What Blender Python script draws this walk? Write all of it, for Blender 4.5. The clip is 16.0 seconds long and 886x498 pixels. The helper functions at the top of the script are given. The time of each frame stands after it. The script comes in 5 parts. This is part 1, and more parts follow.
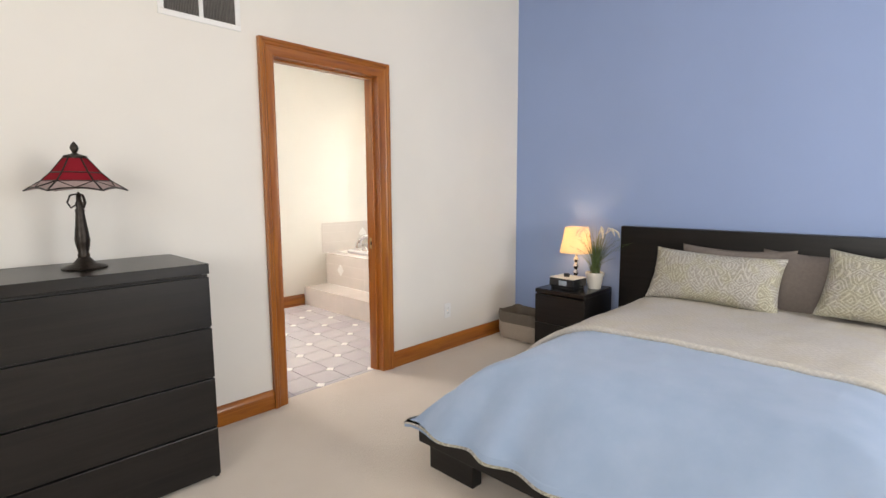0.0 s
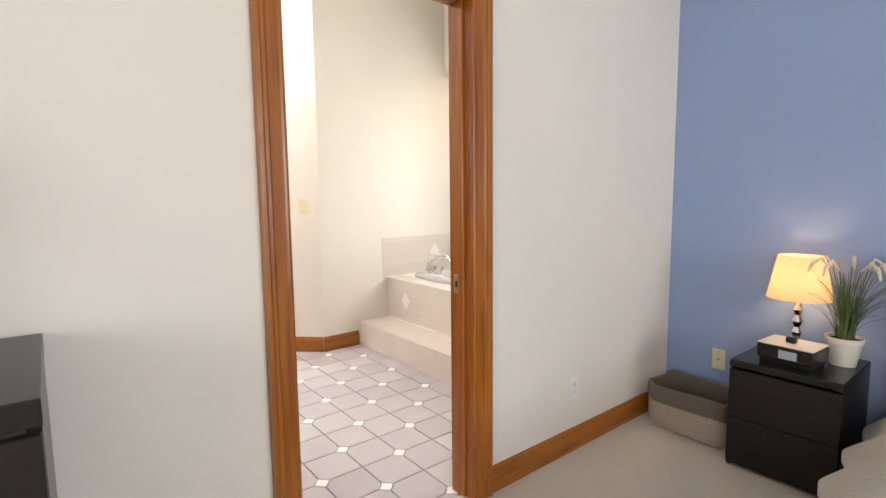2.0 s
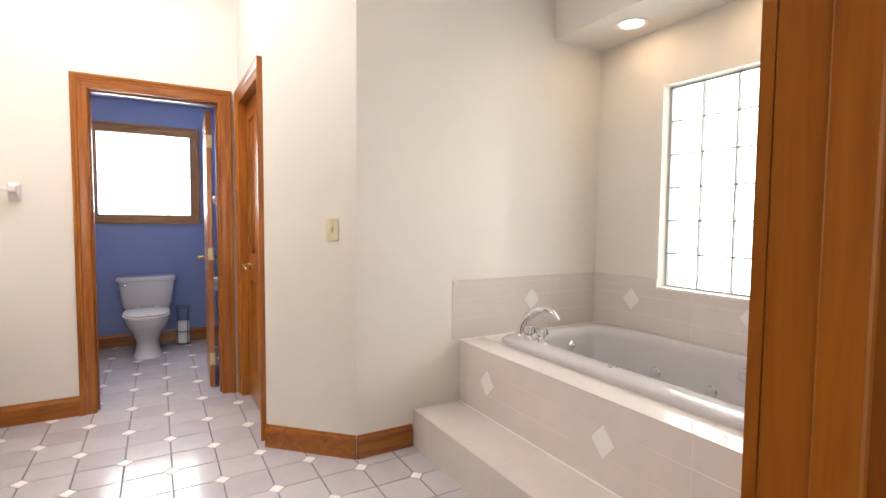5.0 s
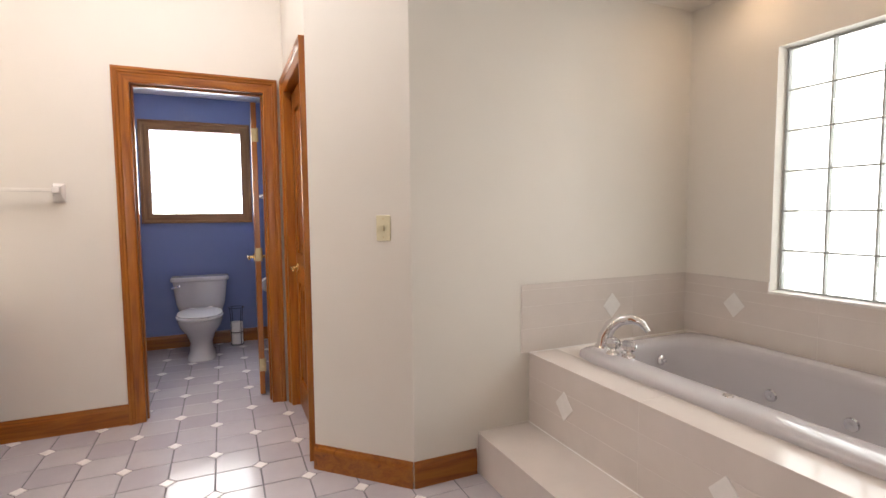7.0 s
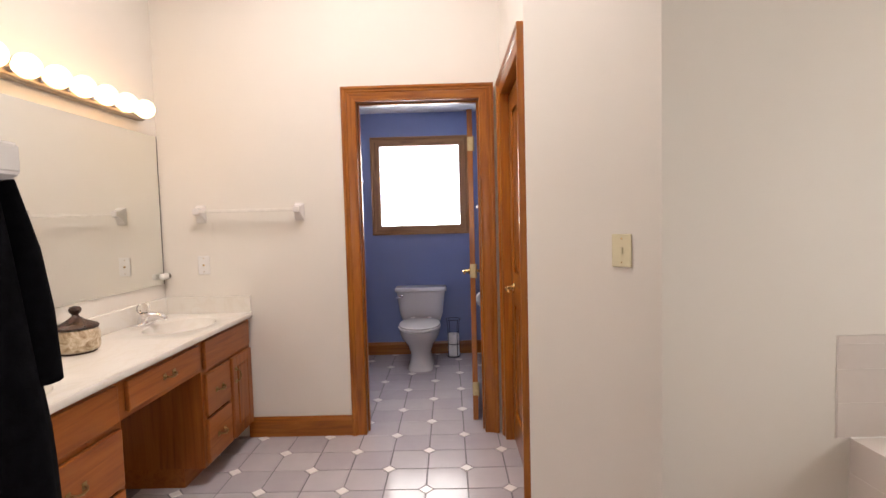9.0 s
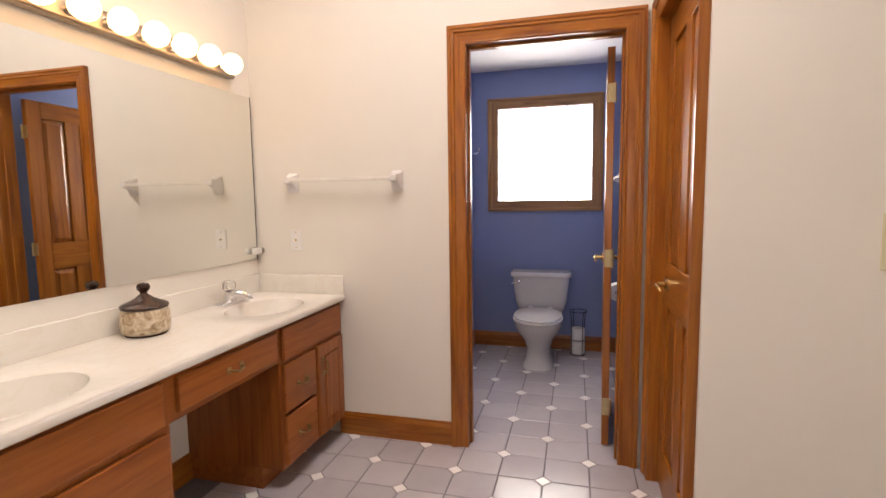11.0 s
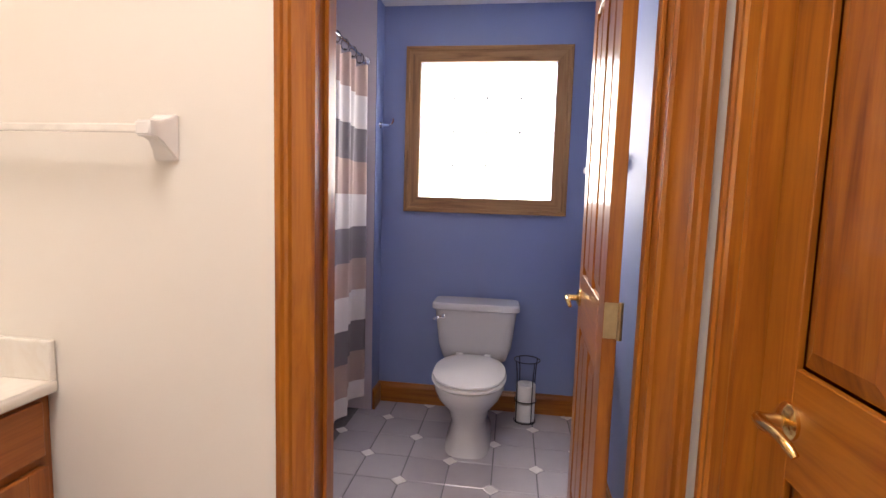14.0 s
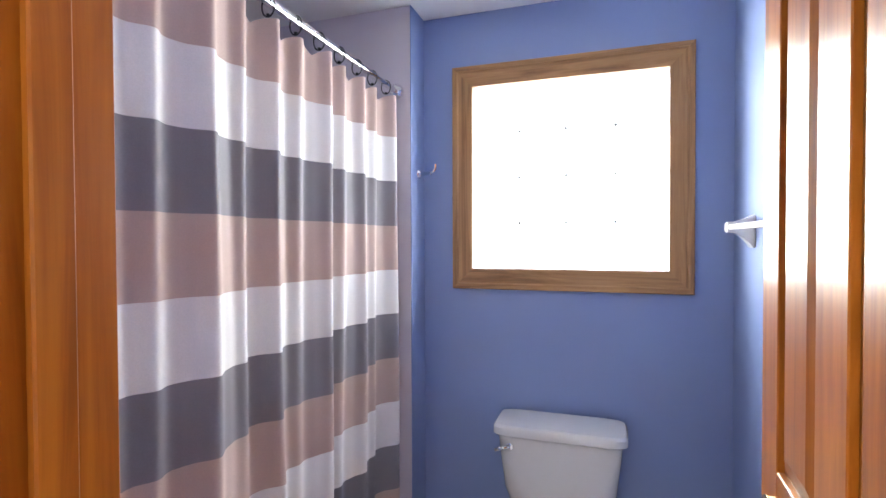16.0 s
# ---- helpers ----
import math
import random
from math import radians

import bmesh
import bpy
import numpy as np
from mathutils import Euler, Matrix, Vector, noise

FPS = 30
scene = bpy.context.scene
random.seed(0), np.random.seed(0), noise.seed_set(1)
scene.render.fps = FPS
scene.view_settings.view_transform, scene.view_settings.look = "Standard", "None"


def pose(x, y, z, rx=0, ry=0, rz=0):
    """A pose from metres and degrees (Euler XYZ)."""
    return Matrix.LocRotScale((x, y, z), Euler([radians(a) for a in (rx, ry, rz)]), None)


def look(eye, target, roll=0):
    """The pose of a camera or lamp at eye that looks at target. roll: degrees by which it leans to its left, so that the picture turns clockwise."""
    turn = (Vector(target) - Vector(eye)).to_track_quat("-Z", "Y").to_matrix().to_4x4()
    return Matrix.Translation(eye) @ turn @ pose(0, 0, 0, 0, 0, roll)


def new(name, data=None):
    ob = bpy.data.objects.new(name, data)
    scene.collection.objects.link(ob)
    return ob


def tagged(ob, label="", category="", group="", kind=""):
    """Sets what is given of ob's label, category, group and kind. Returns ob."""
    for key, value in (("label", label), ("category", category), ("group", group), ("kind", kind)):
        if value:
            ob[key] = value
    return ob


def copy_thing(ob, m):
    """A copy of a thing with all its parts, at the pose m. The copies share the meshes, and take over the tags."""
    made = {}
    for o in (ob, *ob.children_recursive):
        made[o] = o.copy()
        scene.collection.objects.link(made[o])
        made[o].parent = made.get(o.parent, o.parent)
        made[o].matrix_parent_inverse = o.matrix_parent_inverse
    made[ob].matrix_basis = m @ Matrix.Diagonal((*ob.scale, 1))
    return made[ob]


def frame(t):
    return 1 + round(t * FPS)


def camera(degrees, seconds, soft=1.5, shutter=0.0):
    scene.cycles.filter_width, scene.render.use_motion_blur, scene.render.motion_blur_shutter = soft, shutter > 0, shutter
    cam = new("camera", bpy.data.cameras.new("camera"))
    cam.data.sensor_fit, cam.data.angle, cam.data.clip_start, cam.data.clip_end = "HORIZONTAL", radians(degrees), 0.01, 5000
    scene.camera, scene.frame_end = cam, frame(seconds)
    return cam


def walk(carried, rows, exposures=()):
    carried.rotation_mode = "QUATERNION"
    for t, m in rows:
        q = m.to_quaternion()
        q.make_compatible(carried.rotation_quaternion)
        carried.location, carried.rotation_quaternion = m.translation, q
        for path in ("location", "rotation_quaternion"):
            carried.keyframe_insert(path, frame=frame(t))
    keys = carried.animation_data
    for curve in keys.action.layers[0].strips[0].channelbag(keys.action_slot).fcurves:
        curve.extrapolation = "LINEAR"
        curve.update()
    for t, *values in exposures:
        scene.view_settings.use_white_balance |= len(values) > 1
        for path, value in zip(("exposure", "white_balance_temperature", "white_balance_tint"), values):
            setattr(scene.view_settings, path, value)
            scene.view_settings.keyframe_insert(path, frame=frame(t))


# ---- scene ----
cam = camera(83.7, 16.0)
PATH = [
    (0, (-0.062, 0.078, 1.287), (-1.438, 1.51, 1.051), -0.3),
    (0.5, (-0.395, 0.284, 1.271), (-1.823, 1.663, 1.03), -0.2),
    (1, (-0.683, 0.512, 1.26), (-2.164, 1.836, 1.027), -0.4),
    (1.5, (-0.989, 0.72, 1.276), (-2.503, 2.006, 1.044), -0.5),
    (2, (-1.277, 0.92, 1.282), (-2.832, 2.161, 1.07), -0.6),
    (2.5, (-1.56, 1.127, 1.285), (-3.157, 2.317, 1.099), -0.7),
    (3, (-1.833, 1.301, 1.282), (-3.503, 2.391, 1.13), -0.4),
    (3.5, (-2.124, 1.486, 1.265), (-3.858, 2.475, 1.15), 0.2),
    (4, (-2.322, 1.587, 1.256), (-4.074, 2.547, 1.165), 0.7),
    (6.3, (-2.88, 1.916, 1.268), (-4.576, 2.964, 1.11), 0.1),
    (6.5, (-2.907, 1.919, 1.268), (-4.633, 2.916, 1.11), -0.0),
    (7, (-2.959, 1.883, 1.274), (-4.783, 2.69, 1.131), -0.5),
    (7.5, (-3.016, 1.854, 1.301), (-4.937, 2.392, 1.166), -0.7),
    (8, (-3.094, 1.849, 1.306), (-5.069, 2.144, 1.194), -0.9),
    (8.5, (-3.254, 1.895, 1.328), (-5.248, 2.009, 1.213), -1.4),
    (9, (-3.401, 1.947, 1.33), (-5.398, 1.921, 1.217), -1.5),
    (9.5, (-3.552, 1.959, 1.316), (-5.545, 1.837, 1.195), -1.4),
    (10, (-3.734, 1.946, 1.319), (-5.711, 1.68, 1.174), -1.2),
    (10.2, (-3.796, 1.947, 1.324), (-5.762, 1.611, 1.167), -1.3),
    (12.5, (-4.474, 1.861, 1.253), (-6.368, 1.254, 1.043), 0.1),
    (13, (-4.775, 1.845, 1.264), (-6.71, 1.396, 1.032), 0.8),
    (14, (-5.365, 1.844, 1.289), (-7.336, 1.572, 1.084), 1.7),
    (14.5, (-5.649, 1.825, 1.32), (-7.621, 1.541, 1.146), 1.4),
    (15, (-5.887, 1.808, 1.357), (-7.852, 1.457, 1.225), 0.9),
    (15.5, (-6.064, 1.806, 1.39), (-8.007, 1.338, 1.305), 0.3),
    (16, (-6.226, 1.836, 1.415), (-8.124, 1.204, 1.379), -0.2),
]
EXPOSURES = [(0, 0.18, 6450, 10), (1, 0.2, 6450, 10), (2, 0.12, 6450, 10), (3, 0.08, 6450, 11), (4.2, -0.04, 6400, 13), (6.3, -0.76, 6450, 15), (8, -0.78, 6600, 18), (10, -0.8, 6800, 19), (13, -0.78, 7200, 21), (14, -0.48, 7000, 20), (15, -0.1, 6300, 13), (16, 0.12, 6150, 8)]
walk(cam, [(t, look(eye, target, roll)) for t, eye, target, roll in PATH], EXPOSURES)

# ---- world and light ----
world = bpy.data.worlds.new("world")
scene.world = world
world.use_nodes = True
wn = world.node_tree
sky = wn.nodes.new("ShaderNodeTexSky")
sky.sky_type, sky.sun_disc = "NISHITA", False
sky.sun_elevation, sky.sun_rotation = radians(50), radians(120)
wn.links.new(sky.outputs[0], wn.nodes["Background"].inputs[0])
wn.nodes["Background"].inputs[1].default_value = 0.12


def window_light(name, place, towards, width, height, watts, colour):
    """Skylight that comes in by an opening."""
    data = bpy.data.lights.new(name, "AREA")
    data.shape, data.size, data.size_y, data.energy, data.color = "RECTANGLE", width, height, watts, colour
    ob = new(name, data)
    ob.matrix_world = look(place, Vector(place) + Vector(towards))
    return ob


window_light("bedroom_window_light", (2.42, 2.2, 1.55), (-1, 0, 0), 1.7, 1.5, 70, (1.0, 0.98, 0.95))
# added fill behind the viewpoint; its opening is never in view
window_light("bedroom_rear_fill_light", (0.3, -2.12, 1.6), (0, 1, 0), 2.2, 1.5, 62, (1.0, 0.98, 0.95))
window_light("glass_block_light", (-3.955, 4.62, 1.465), (0, -1, 0), 1.5, 1.4, 50, (1.0, 0.99, 0.94))
window_light("toilet_window_light", (-8.5, 1.67, 1.685), (1, 0, 0), 0.84, 0.84, 56, (1.0, 0.99, 0.96))
window_light("skylight_light", (-5.2, 1.45, 3.45), (0, 0, -1), 1.2, 0.9, 58, (1.0, 0.95, 0.89))


# ---- materials ----
def material(name, rough=0.5, metal=0.0, spec=0.5):
    m = bpy.data.materials.new(name)
    m.use_nodes = True
    b = m.node_tree.nodes["Principled BSDF"]
    b.inputs["Roughness"].default_value = rough
    b.inputs["Metallic"].default_value = metal
    b.inputs["Specular IOR Level"].default_value = spec
    return m, m.node_tree, b


def coords(tree, scale=(1, 1, 1), turn=(0, 0, 0)):
    c = tree.nodes.new("ShaderNodeTexCoord")
    g = tree.nodes.new("ShaderNodeNewGeometry")
    mp = tree.nodes.new("ShaderNodeMapping")
    mp.inputs["Scale"].default_value = scale
    mp.inputs["Rotation"].default_value = turn
    tree.links.new(g.outputs["Position"], mp.inputs[0])
    return mp.outputs[0]


def noisy(tree, vec, scale, detail=4.0, rough=0.55, distort=0.0):
    n = tree.nodes.new("ShaderNodeTexNoise")
    n.inputs["Scale"].default_value, n.inputs["Detail"].default_value = scale, detail
    n.inputs["Roughness"].default_value, n.inputs["Distortion"].default_value = rough, distort
    tree.links.new(vec, n.inputs["Vector"])
    return n.outputs["Fac"]


def ramp(tree, fac, stops, mode="LINEAR"):
    r = tree.nodes.new("ShaderNodeValToRGB")
    r.color_ramp.interpolation = mode
    while len(r.color_ramp.elements) < len(stops):
        r.color_ramp.elements.new(0.5)
    for e, (p, c) in zip(r.color_ramp.elements, stops):
        e.position, e.color = p, (*c, 1)
    tree.links.new(fac, r.inputs[0])
    return r.outputs[0]


def mixed(tree, fac, a, b, mode="MIX"):
    n = tree.nodes.new("ShaderNodeMix")
    n.data_type, n.blend_type = "RGBA", mode
    for sock, v in ((n.inputs["Factor"], fac), (n.inputs["A"], a), (n.inputs["B"], b)):
        if hasattr(v, "is_output"):
            tree.links.new(v, sock)
        else:
            sock.default_value = v if isinstance(v, float) else (*v, 1)
    return n.outputs["Result"]


def bump(tree, b, height, strength=0.2, dist=0.002):
    n = tree.nodes.new("ShaderNodeBump")
    n.inputs["Strength"].default_value, n.inputs["Distance"].default_value = strength, dist
    tree.links.new(height, n.inputs["Height"])
    tree.links.new(n.outputs[0], b.inputs["Normal"])


def shade(c, k):
    return tuple(min(1, v * k) for v in c)


def paint(name, c, rough=0.6, grain=0.12):
    m, t, b = material(name, rough, spec=0.3)
    v = coords(t)
    big = noisy(t, v, 1.3, 3)
    t.links.new(ramp(t, big, [(0.3, shade(c, 0.97)), (0.7, shade(c, 1.02))]), b.inputs["Base Color"])
    bump(t, b, noisy(t, v, 240, 3), grain, 0.001)
    return m


def wood(name, dark, mid, light, axis, rough=0.3, coat=0.2, spec=0.45):
    m, t, b = material(name, rough, spec=spec)
    k = [14.0, 14.0, 14.0]
    k["xyz".index(axis)] = 0.9
    v = coords(t, k)
    g = noisy(t, v, 1.6, 5, 0.62, 1.2)
    k2 = [70.0, 70.0, 70.0]
    k2["xyz".index(axis)] = 2.0
    fine = noisy(t, coords(t, k2), 1.5, 4, 0.6)
    base = ramp(t, g, [(0.28, dark), (0.45, mid), (0.6, light), (0.75, mid)])
    info = t.nodes.new("ShaderNodeObjectInfo")
    vary = ramp(t, info.outputs["Random"], [(0.0, (0.86, 0.84, 0.82)), (1.0, (1, 1, 1))])
    base = mixed(t, 1.0, base, vary, "MULTIPLY")
    base = mixed(t, 0.14, base, ramp(t, fine, [(0.35, shade(dark, 0.8)), (0.6, light)]))
    t.links.new(base, b.inputs["Base Color"])
    b.inputs["Coat Weight"].default_value, b.inputs["Coat Roughness"].default_value = coat, 0.12
    bump(t, b, fine, 0.12, 0.001)
    return m


def plain(name, c, rough=0.4, metal=0.0, vary=0.06, scale=30, grain=0.05, spec=0.5):
    m, t, b = material(name, rough, metal, spec)
    n = noisy(t, coords(t), scale, 4)
    t.links.new(ramp(t, n, [(0.3, shade(c, 1 - vary)), (0.7, shade(c, 1 + vary))]), b.inputs["Base Color"])
    if grain:
        bump(t, b, noisy(t, coords(t), scale * 8, 3), grain, 0.001)
    return m


OAK = ((0.18, 0.043, 0.005), (0.32, 0.096, 0.009), (0.41, 0.142, 0.015))
WOOD = {a: wood("stained_pine_" + a, *OAK, a) for a in "xyz"}
CAB = {a: wood("cabinet_oak_" + a, (0.18, 0.042, 0.006), (0.29, 0.083, 0.013), (0.35, 0.11, 0.02), a, 0.38, 0.1) for a in "xyz"}
RUSTIC = {a: wood("rustic_frame_" + a, (0.13, 0.056, 0.018), (0.3, 0.145, 0.05), (0.4, 0.21, 0.08), a, 0.45, 0.05) for a in "xyz"}
EBONY = {a: wood("black_brown_wood_" + a, (0.004, 0.0035, 0.0033), (0.007, 0.006, 0.0055), (0.012, 0.01, 0.0095), a, 0.28, 0.0, 0.4) for a in "xyz"}
CREAM = paint("cream_wall_paint", (0.77, 0.735, 0.675))
BLUE = paint("blue_wall_paint", (0.29, 0.375, 0.6))
BATHBLUE = paint("periwinkle_wall_paint", (0.22, 0.275, 0.48))
LILAC = paint("pale_shower_wall_paint", (0.6, 0.55, 0.62))
WHITE = paint("white_ceiling_paint", (0.82, 0.81, 0.79))
GROUT = plain("grey_grout", (0.17, 0.165, 0.175), 0.9, vary=0.15, scale=60)
CHROME = plain("polished_chrome", (0.82, 0.82, 0.84), 0.08, 1.0, 0.02, grain=0)
BRASS = plain("polished_brass", (0.78, 0.55, 0.22), 0.2, 1.0, 0.05, grain=0)
ANTIQUE = plain("antique_brass", (0.32, 0.22, 0.1), 0.3, 1.0, 0.15)
BRONZE = plain("dark_bronze", (0.028, 0.021, 0.016), 0.38, 0.6, 0.4, 60, 0.3)
PORCELAIN = plain("white_porcelain", (0.6, 0.59, 0.59), 0.1, vary=0.01, grain=0)
CERAMIC = plain("white_ceramic_fitting", (0.78, 0.76, 0.74), 0.16, vary=0.01, grain=0)
ACRYLIC = plain("white_tub_acrylic", (0.5, 0.475, 0.485), 0.07, vary=0.015, scale=4, grain=0)
TUBTILE = plain("beige_glazed_tile", (0.68, 0.62, 0.575), 0.09, vary=0.03, scale=6, grain=0.02)
PALEGROUT = plain("pale_grout", (0.75, 0.7, 0.655), 0.8, vary=0.06)
DIAMOND = plain("white_accent_tile", (0.84, 0.82, 0.79), 0.25, vary=0.03)
IVORY = plain("ivory_plastic", (0.72, 0.66, 0.46), 0.35, vary=0.02, grain=0)
WHITEPL = plain("white_plastic", (0.8, 0.79, 0.77), 0.35, vary=0.02, grain=0)
BLACKPL = plain("black_plastic", (0.012, 0.012, 0.013), 0.25, vary=0.2, grain=0)
# near-black that stands in for the shade inside gaps and holes
SLOTSHADE = plain("slot_shade", (0.02, 0.018, 0.016), 0.7, vary=0.2)
WIRE = plain("black_wire", (0.012, 0.012, 0.013), 0.4, 0.3, 0.2)
PAPER = plain("tissue_paper", (0.82, 0.81, 0.79), 0.95, vary=0.03, scale=80, grain=0.3)
ROBE = plain("black_terry_cloth", (0.004, 0.004, 0.005), 1.0, vary=0.4, scale=40, grain=0.6, spec=0.02)
GREYPIL = plain("taupe_cotton", (0.2, 0.17, 0.15), 0.95, vary=0.08, scale=60, grain=0.4, spec=0.1)
BINLIGHT = plain("tan_woven_fabric", (0.4, 0.34, 0.28), 0.95, vary=0.15, scale=120, grain=0.6, spec=0.1)
BINDARK = plain("taupe_woven_fabric", (0.16, 0.135, 0.11), 0.95, vary=0.2, scale=120, grain=0.6, spec=0.1)
POT = plain("cream_glazed_pot", (0.72, 0.68, 0.6), 0.35, vary=0.03)
SOIL = plain("dark_soil", (0.03, 0.02, 0.014), 1.0, vary=0.5, scale=90, grain=0.8)
LEAF = plain("grass_leaf", (0.075, 0.11, 0.035), 0.5, vary=0.4, scale=25)
PLUME = plain("pale_plume", (0.6, 0.56, 0.46), 0.9, vary=0.15, scale=90)
JARLID = plain("dark_turned_wood", (0.045, 0.02, 0.013), 0.25, vary=0.4, scale=30)
RUBBER = plain("white_mesh_door_trim", (0.6, 0.58, 0.55), 0.6)


def carpet():
    m, t, b = material("cream_carpet", 1.0, spec=0.05)
    v = coords(t)
    fine = noisy(t, v, 420, 4, 0.7)
    big = noisy(t, v, 5, 4)
    base = ramp(t, big, [(0.3, (0.68, 0.585, 0.49)), (0.7, (0.73, 0.64, 0.545))])
    t.links.new(mixed(t, 0.5, base, ramp(t, fine, [(0.3, (0.58, 0.49, 0.4)), (0.7, (0.8, 0.72, 0.62))])), b.inputs["Base Color"])
    bump(t, b, fine, 0.7, 0.006)
    b.inputs["Sheen Weight"].default_value = 0.2
    return m


def floor_tile():
    m, t, b = material("mauve_grey_floor_tile", 0.22)
    v = coords(t)
    info = t.nodes.new("ShaderNodeObjectInfo")
    vary = ramp(t, info.outputs["Random"], [(0.0, (0.43, 0.405, 0.43)), (1.0, (0.5, 0.475, 0.495))])
    cloud = ramp(t, noisy(t, v, 7, 4, 0.55), [(0.3, (0.94, 0.93, 0.94)), (0.7, (1.02, 1.01, 1.01))])
    t.links.new(mixed(t, 1.0, vary, cloud, "MULTIPLY"), b.inputs["Base Color"])
    t.links.new(ramp(t, noisy(t, v, 5, 2), [(0.3, (0.1,) * 3), (0.7, (0.17,) * 3)]), b.inputs["Roughness"])
    bump(t, b, noisy(t, v, 9, 1), 0.05, 0.002)
    return m


def marble():
    m, t, b = material("cream_cultured_marble", 0.18)
    v = coords(t, (1, 2.2, 2.2), (0, 0, 0.4))
    veins = noisy(t, v, 2.2, 3, 0.5, 2.5)
    t.links.new(ramp(t, veins, [(0.42, (0.78, 0.75, 0.69)), (0.5, (0.755, 0.715, 0.645)), (0.56, (0.78, 0.75, 0.695))]), b.inputs["Base Color"])
    return m


def paisley(name, scale, light, dark, green):
    """Ornamental woven print: rings, lozenges and scrolls."""
    m, t, b = material(name, 0.95, spec=0.1)
    v = coords(t, (1, 1, 1))
    vor = t.nodes.new("ShaderNodeTexVoronoi")
    vor.feature, vor.distance, vor.inputs["Scale"].default_value = "F1", "MANHATTAN", scale
    vor.inputs["Randomness"].default_value = 0.35
    t.links.new(v, vor.inputs["Vector"])
    sine = t.nodes.new("ShaderNodeMath")
    sine.operation, sine.inputs[1].default_value = "MULTIPLY", 26.0
    t.links.new(vor.outputs["Distance"], sine.inputs[0])
    s2 = t.nodes.new("ShaderNodeMath")
    s2.operation = "SINE"
    t.links.new(sine.outputs[0], s2.inputs[0])
    rings = ramp(t, s2.outputs[0], [(0.35, dark), (0.6, light)])
    swirl = ramp(t, noisy(t, v, scale * 5, 3, 0.5, 1.5), [(0.42, light), (0.5, dark), (0.58, light)])
    patch = ramp(t, noisy(t, v, scale * 0.7, 2), [(0.45, (0, 0, 0)), (0.6, (1, 1, 1))])
    base = mixed(t, 0.5, rings, swirl)
    base = mixed(t, 1.0, base, mixed(t, patch, (1.0, 1.0, 1.0), green), "MULTIPLY")
    t.links.new(base, b.inputs["Base Color"])
    bump(t, b, noisy(t, v, 500, 2), 0.4, 0.002)
    return m


def cloth(name, c, c2, scale=8, sheen=0.2):
    m, t, b = material(name, 0.85, spec=0.15)
    v = coords(t)
    t.links.new(ramp(t, noisy(t, v, scale, 4), [(0.3, c), (0.7, c2)]), b.inputs["Base Color"])
    b.inputs["Sheen Weight"].default_value = sheen
    bump(t, b, noisy(t, v, 600, 2), 0.25, 0.001)
    return m


def curtain_cloth():
    """Wide woven stripes; slightly sheer."""
    m, t, b = material("striped_shower_curtain", 0.6, spec=0.2)
    g = t.nodes.new("ShaderNodeNewGeometry")
    sep = t.nodes.new("ShaderNodeSeparateXYZ")
    t.links.new(g.outputs["Position"], sep.inputs[0])
    mod = t.nodes.new("ShaderNodeMath")
    mod.operation, mod.inputs[1].default_value = "MULTIPLY_ADD", 1 / STRIPE_PERIOD
    mod.inputs[2].default_value = -STRIPE_BASE / STRIPE_PERIOD + 4
    t.links.new(sep.outputs["Z"], mod.inputs[0])
    fr = t.nodes.new("ShaderNodeMath")
    fr.operation = "FRACT"
    t.links.new(mod.outputs[0], fr.inputs[0])
    tan, white, grey = (0.57, 0.43, 0.385), (0.87, 0.84, 0.83), (0.26, 0.24, 0.265)
    col = ramp(t, fr.outputs[0], [(0.0, grey), (0.3333, white), (0.6667, tan)], "CONSTANT")
    weave = ramp(t, noisy(t, coords(t, (1, 1, 1)), 300, 2), [(0.3, (0.93,) * 3), (0.7, (1, 1, 1))])
    col = mixed(t, 1.0, col, weave, "MULTIPLY")
    t.links.new(col, b.inputs["Base Color"])
    tr = t.nodes.new("ShaderNodeBsdfTranslucent")
    t.links.new(col, tr.inputs[0])
    mx = t.nodes.new("ShaderNodeMixShader")
    mx.inputs[0].default_value = 0.3
    out = t.nodes["Material Output"]
    t.links.new(b.outputs[0], mx.inputs[1])
    t.links.new(tr.outputs[0], mx.inputs[2])
    t.links.new(mx.outputs[0], out.inputs[0])
    return m


def mirror_glass():
    m, t, b = material("silvered_mirror", 0.01, 1.0)
    b.inputs["Base Color"].default_value = (0.86, 0.87, 0.84, 1)
    return m


def glass(name, rough, tint, wavy=0.0, thin=False):
    m, t, b = material(name, rough)
    b.inputs["Base Color"].default_value = (*tint, 1)
    b.inputs["Transmission Weight"].default_value = 1.0
    b.inputs["IOR"].default_value = 1.45
    if wavy:
        bump(t, b, noisy(t, coords(t, (1, 1, 0.35)), 60, 2, 0.5, 0.6), wavy, 0.004)
    return m


def glow(name, c, strength):
    m = bpy.data.materials.new(name)
    m.use_nodes = True
    t = m.node_tree
    b = t.nodes["Principled BSDF"]
    b.inputs["Base Color"].default_value = (*shade(c, 0.8), 1)
    b.inputs["Emission Color"].default_value = (*c, 1)
    b.inputs["Emission Strength"].default_value = strength
    return m


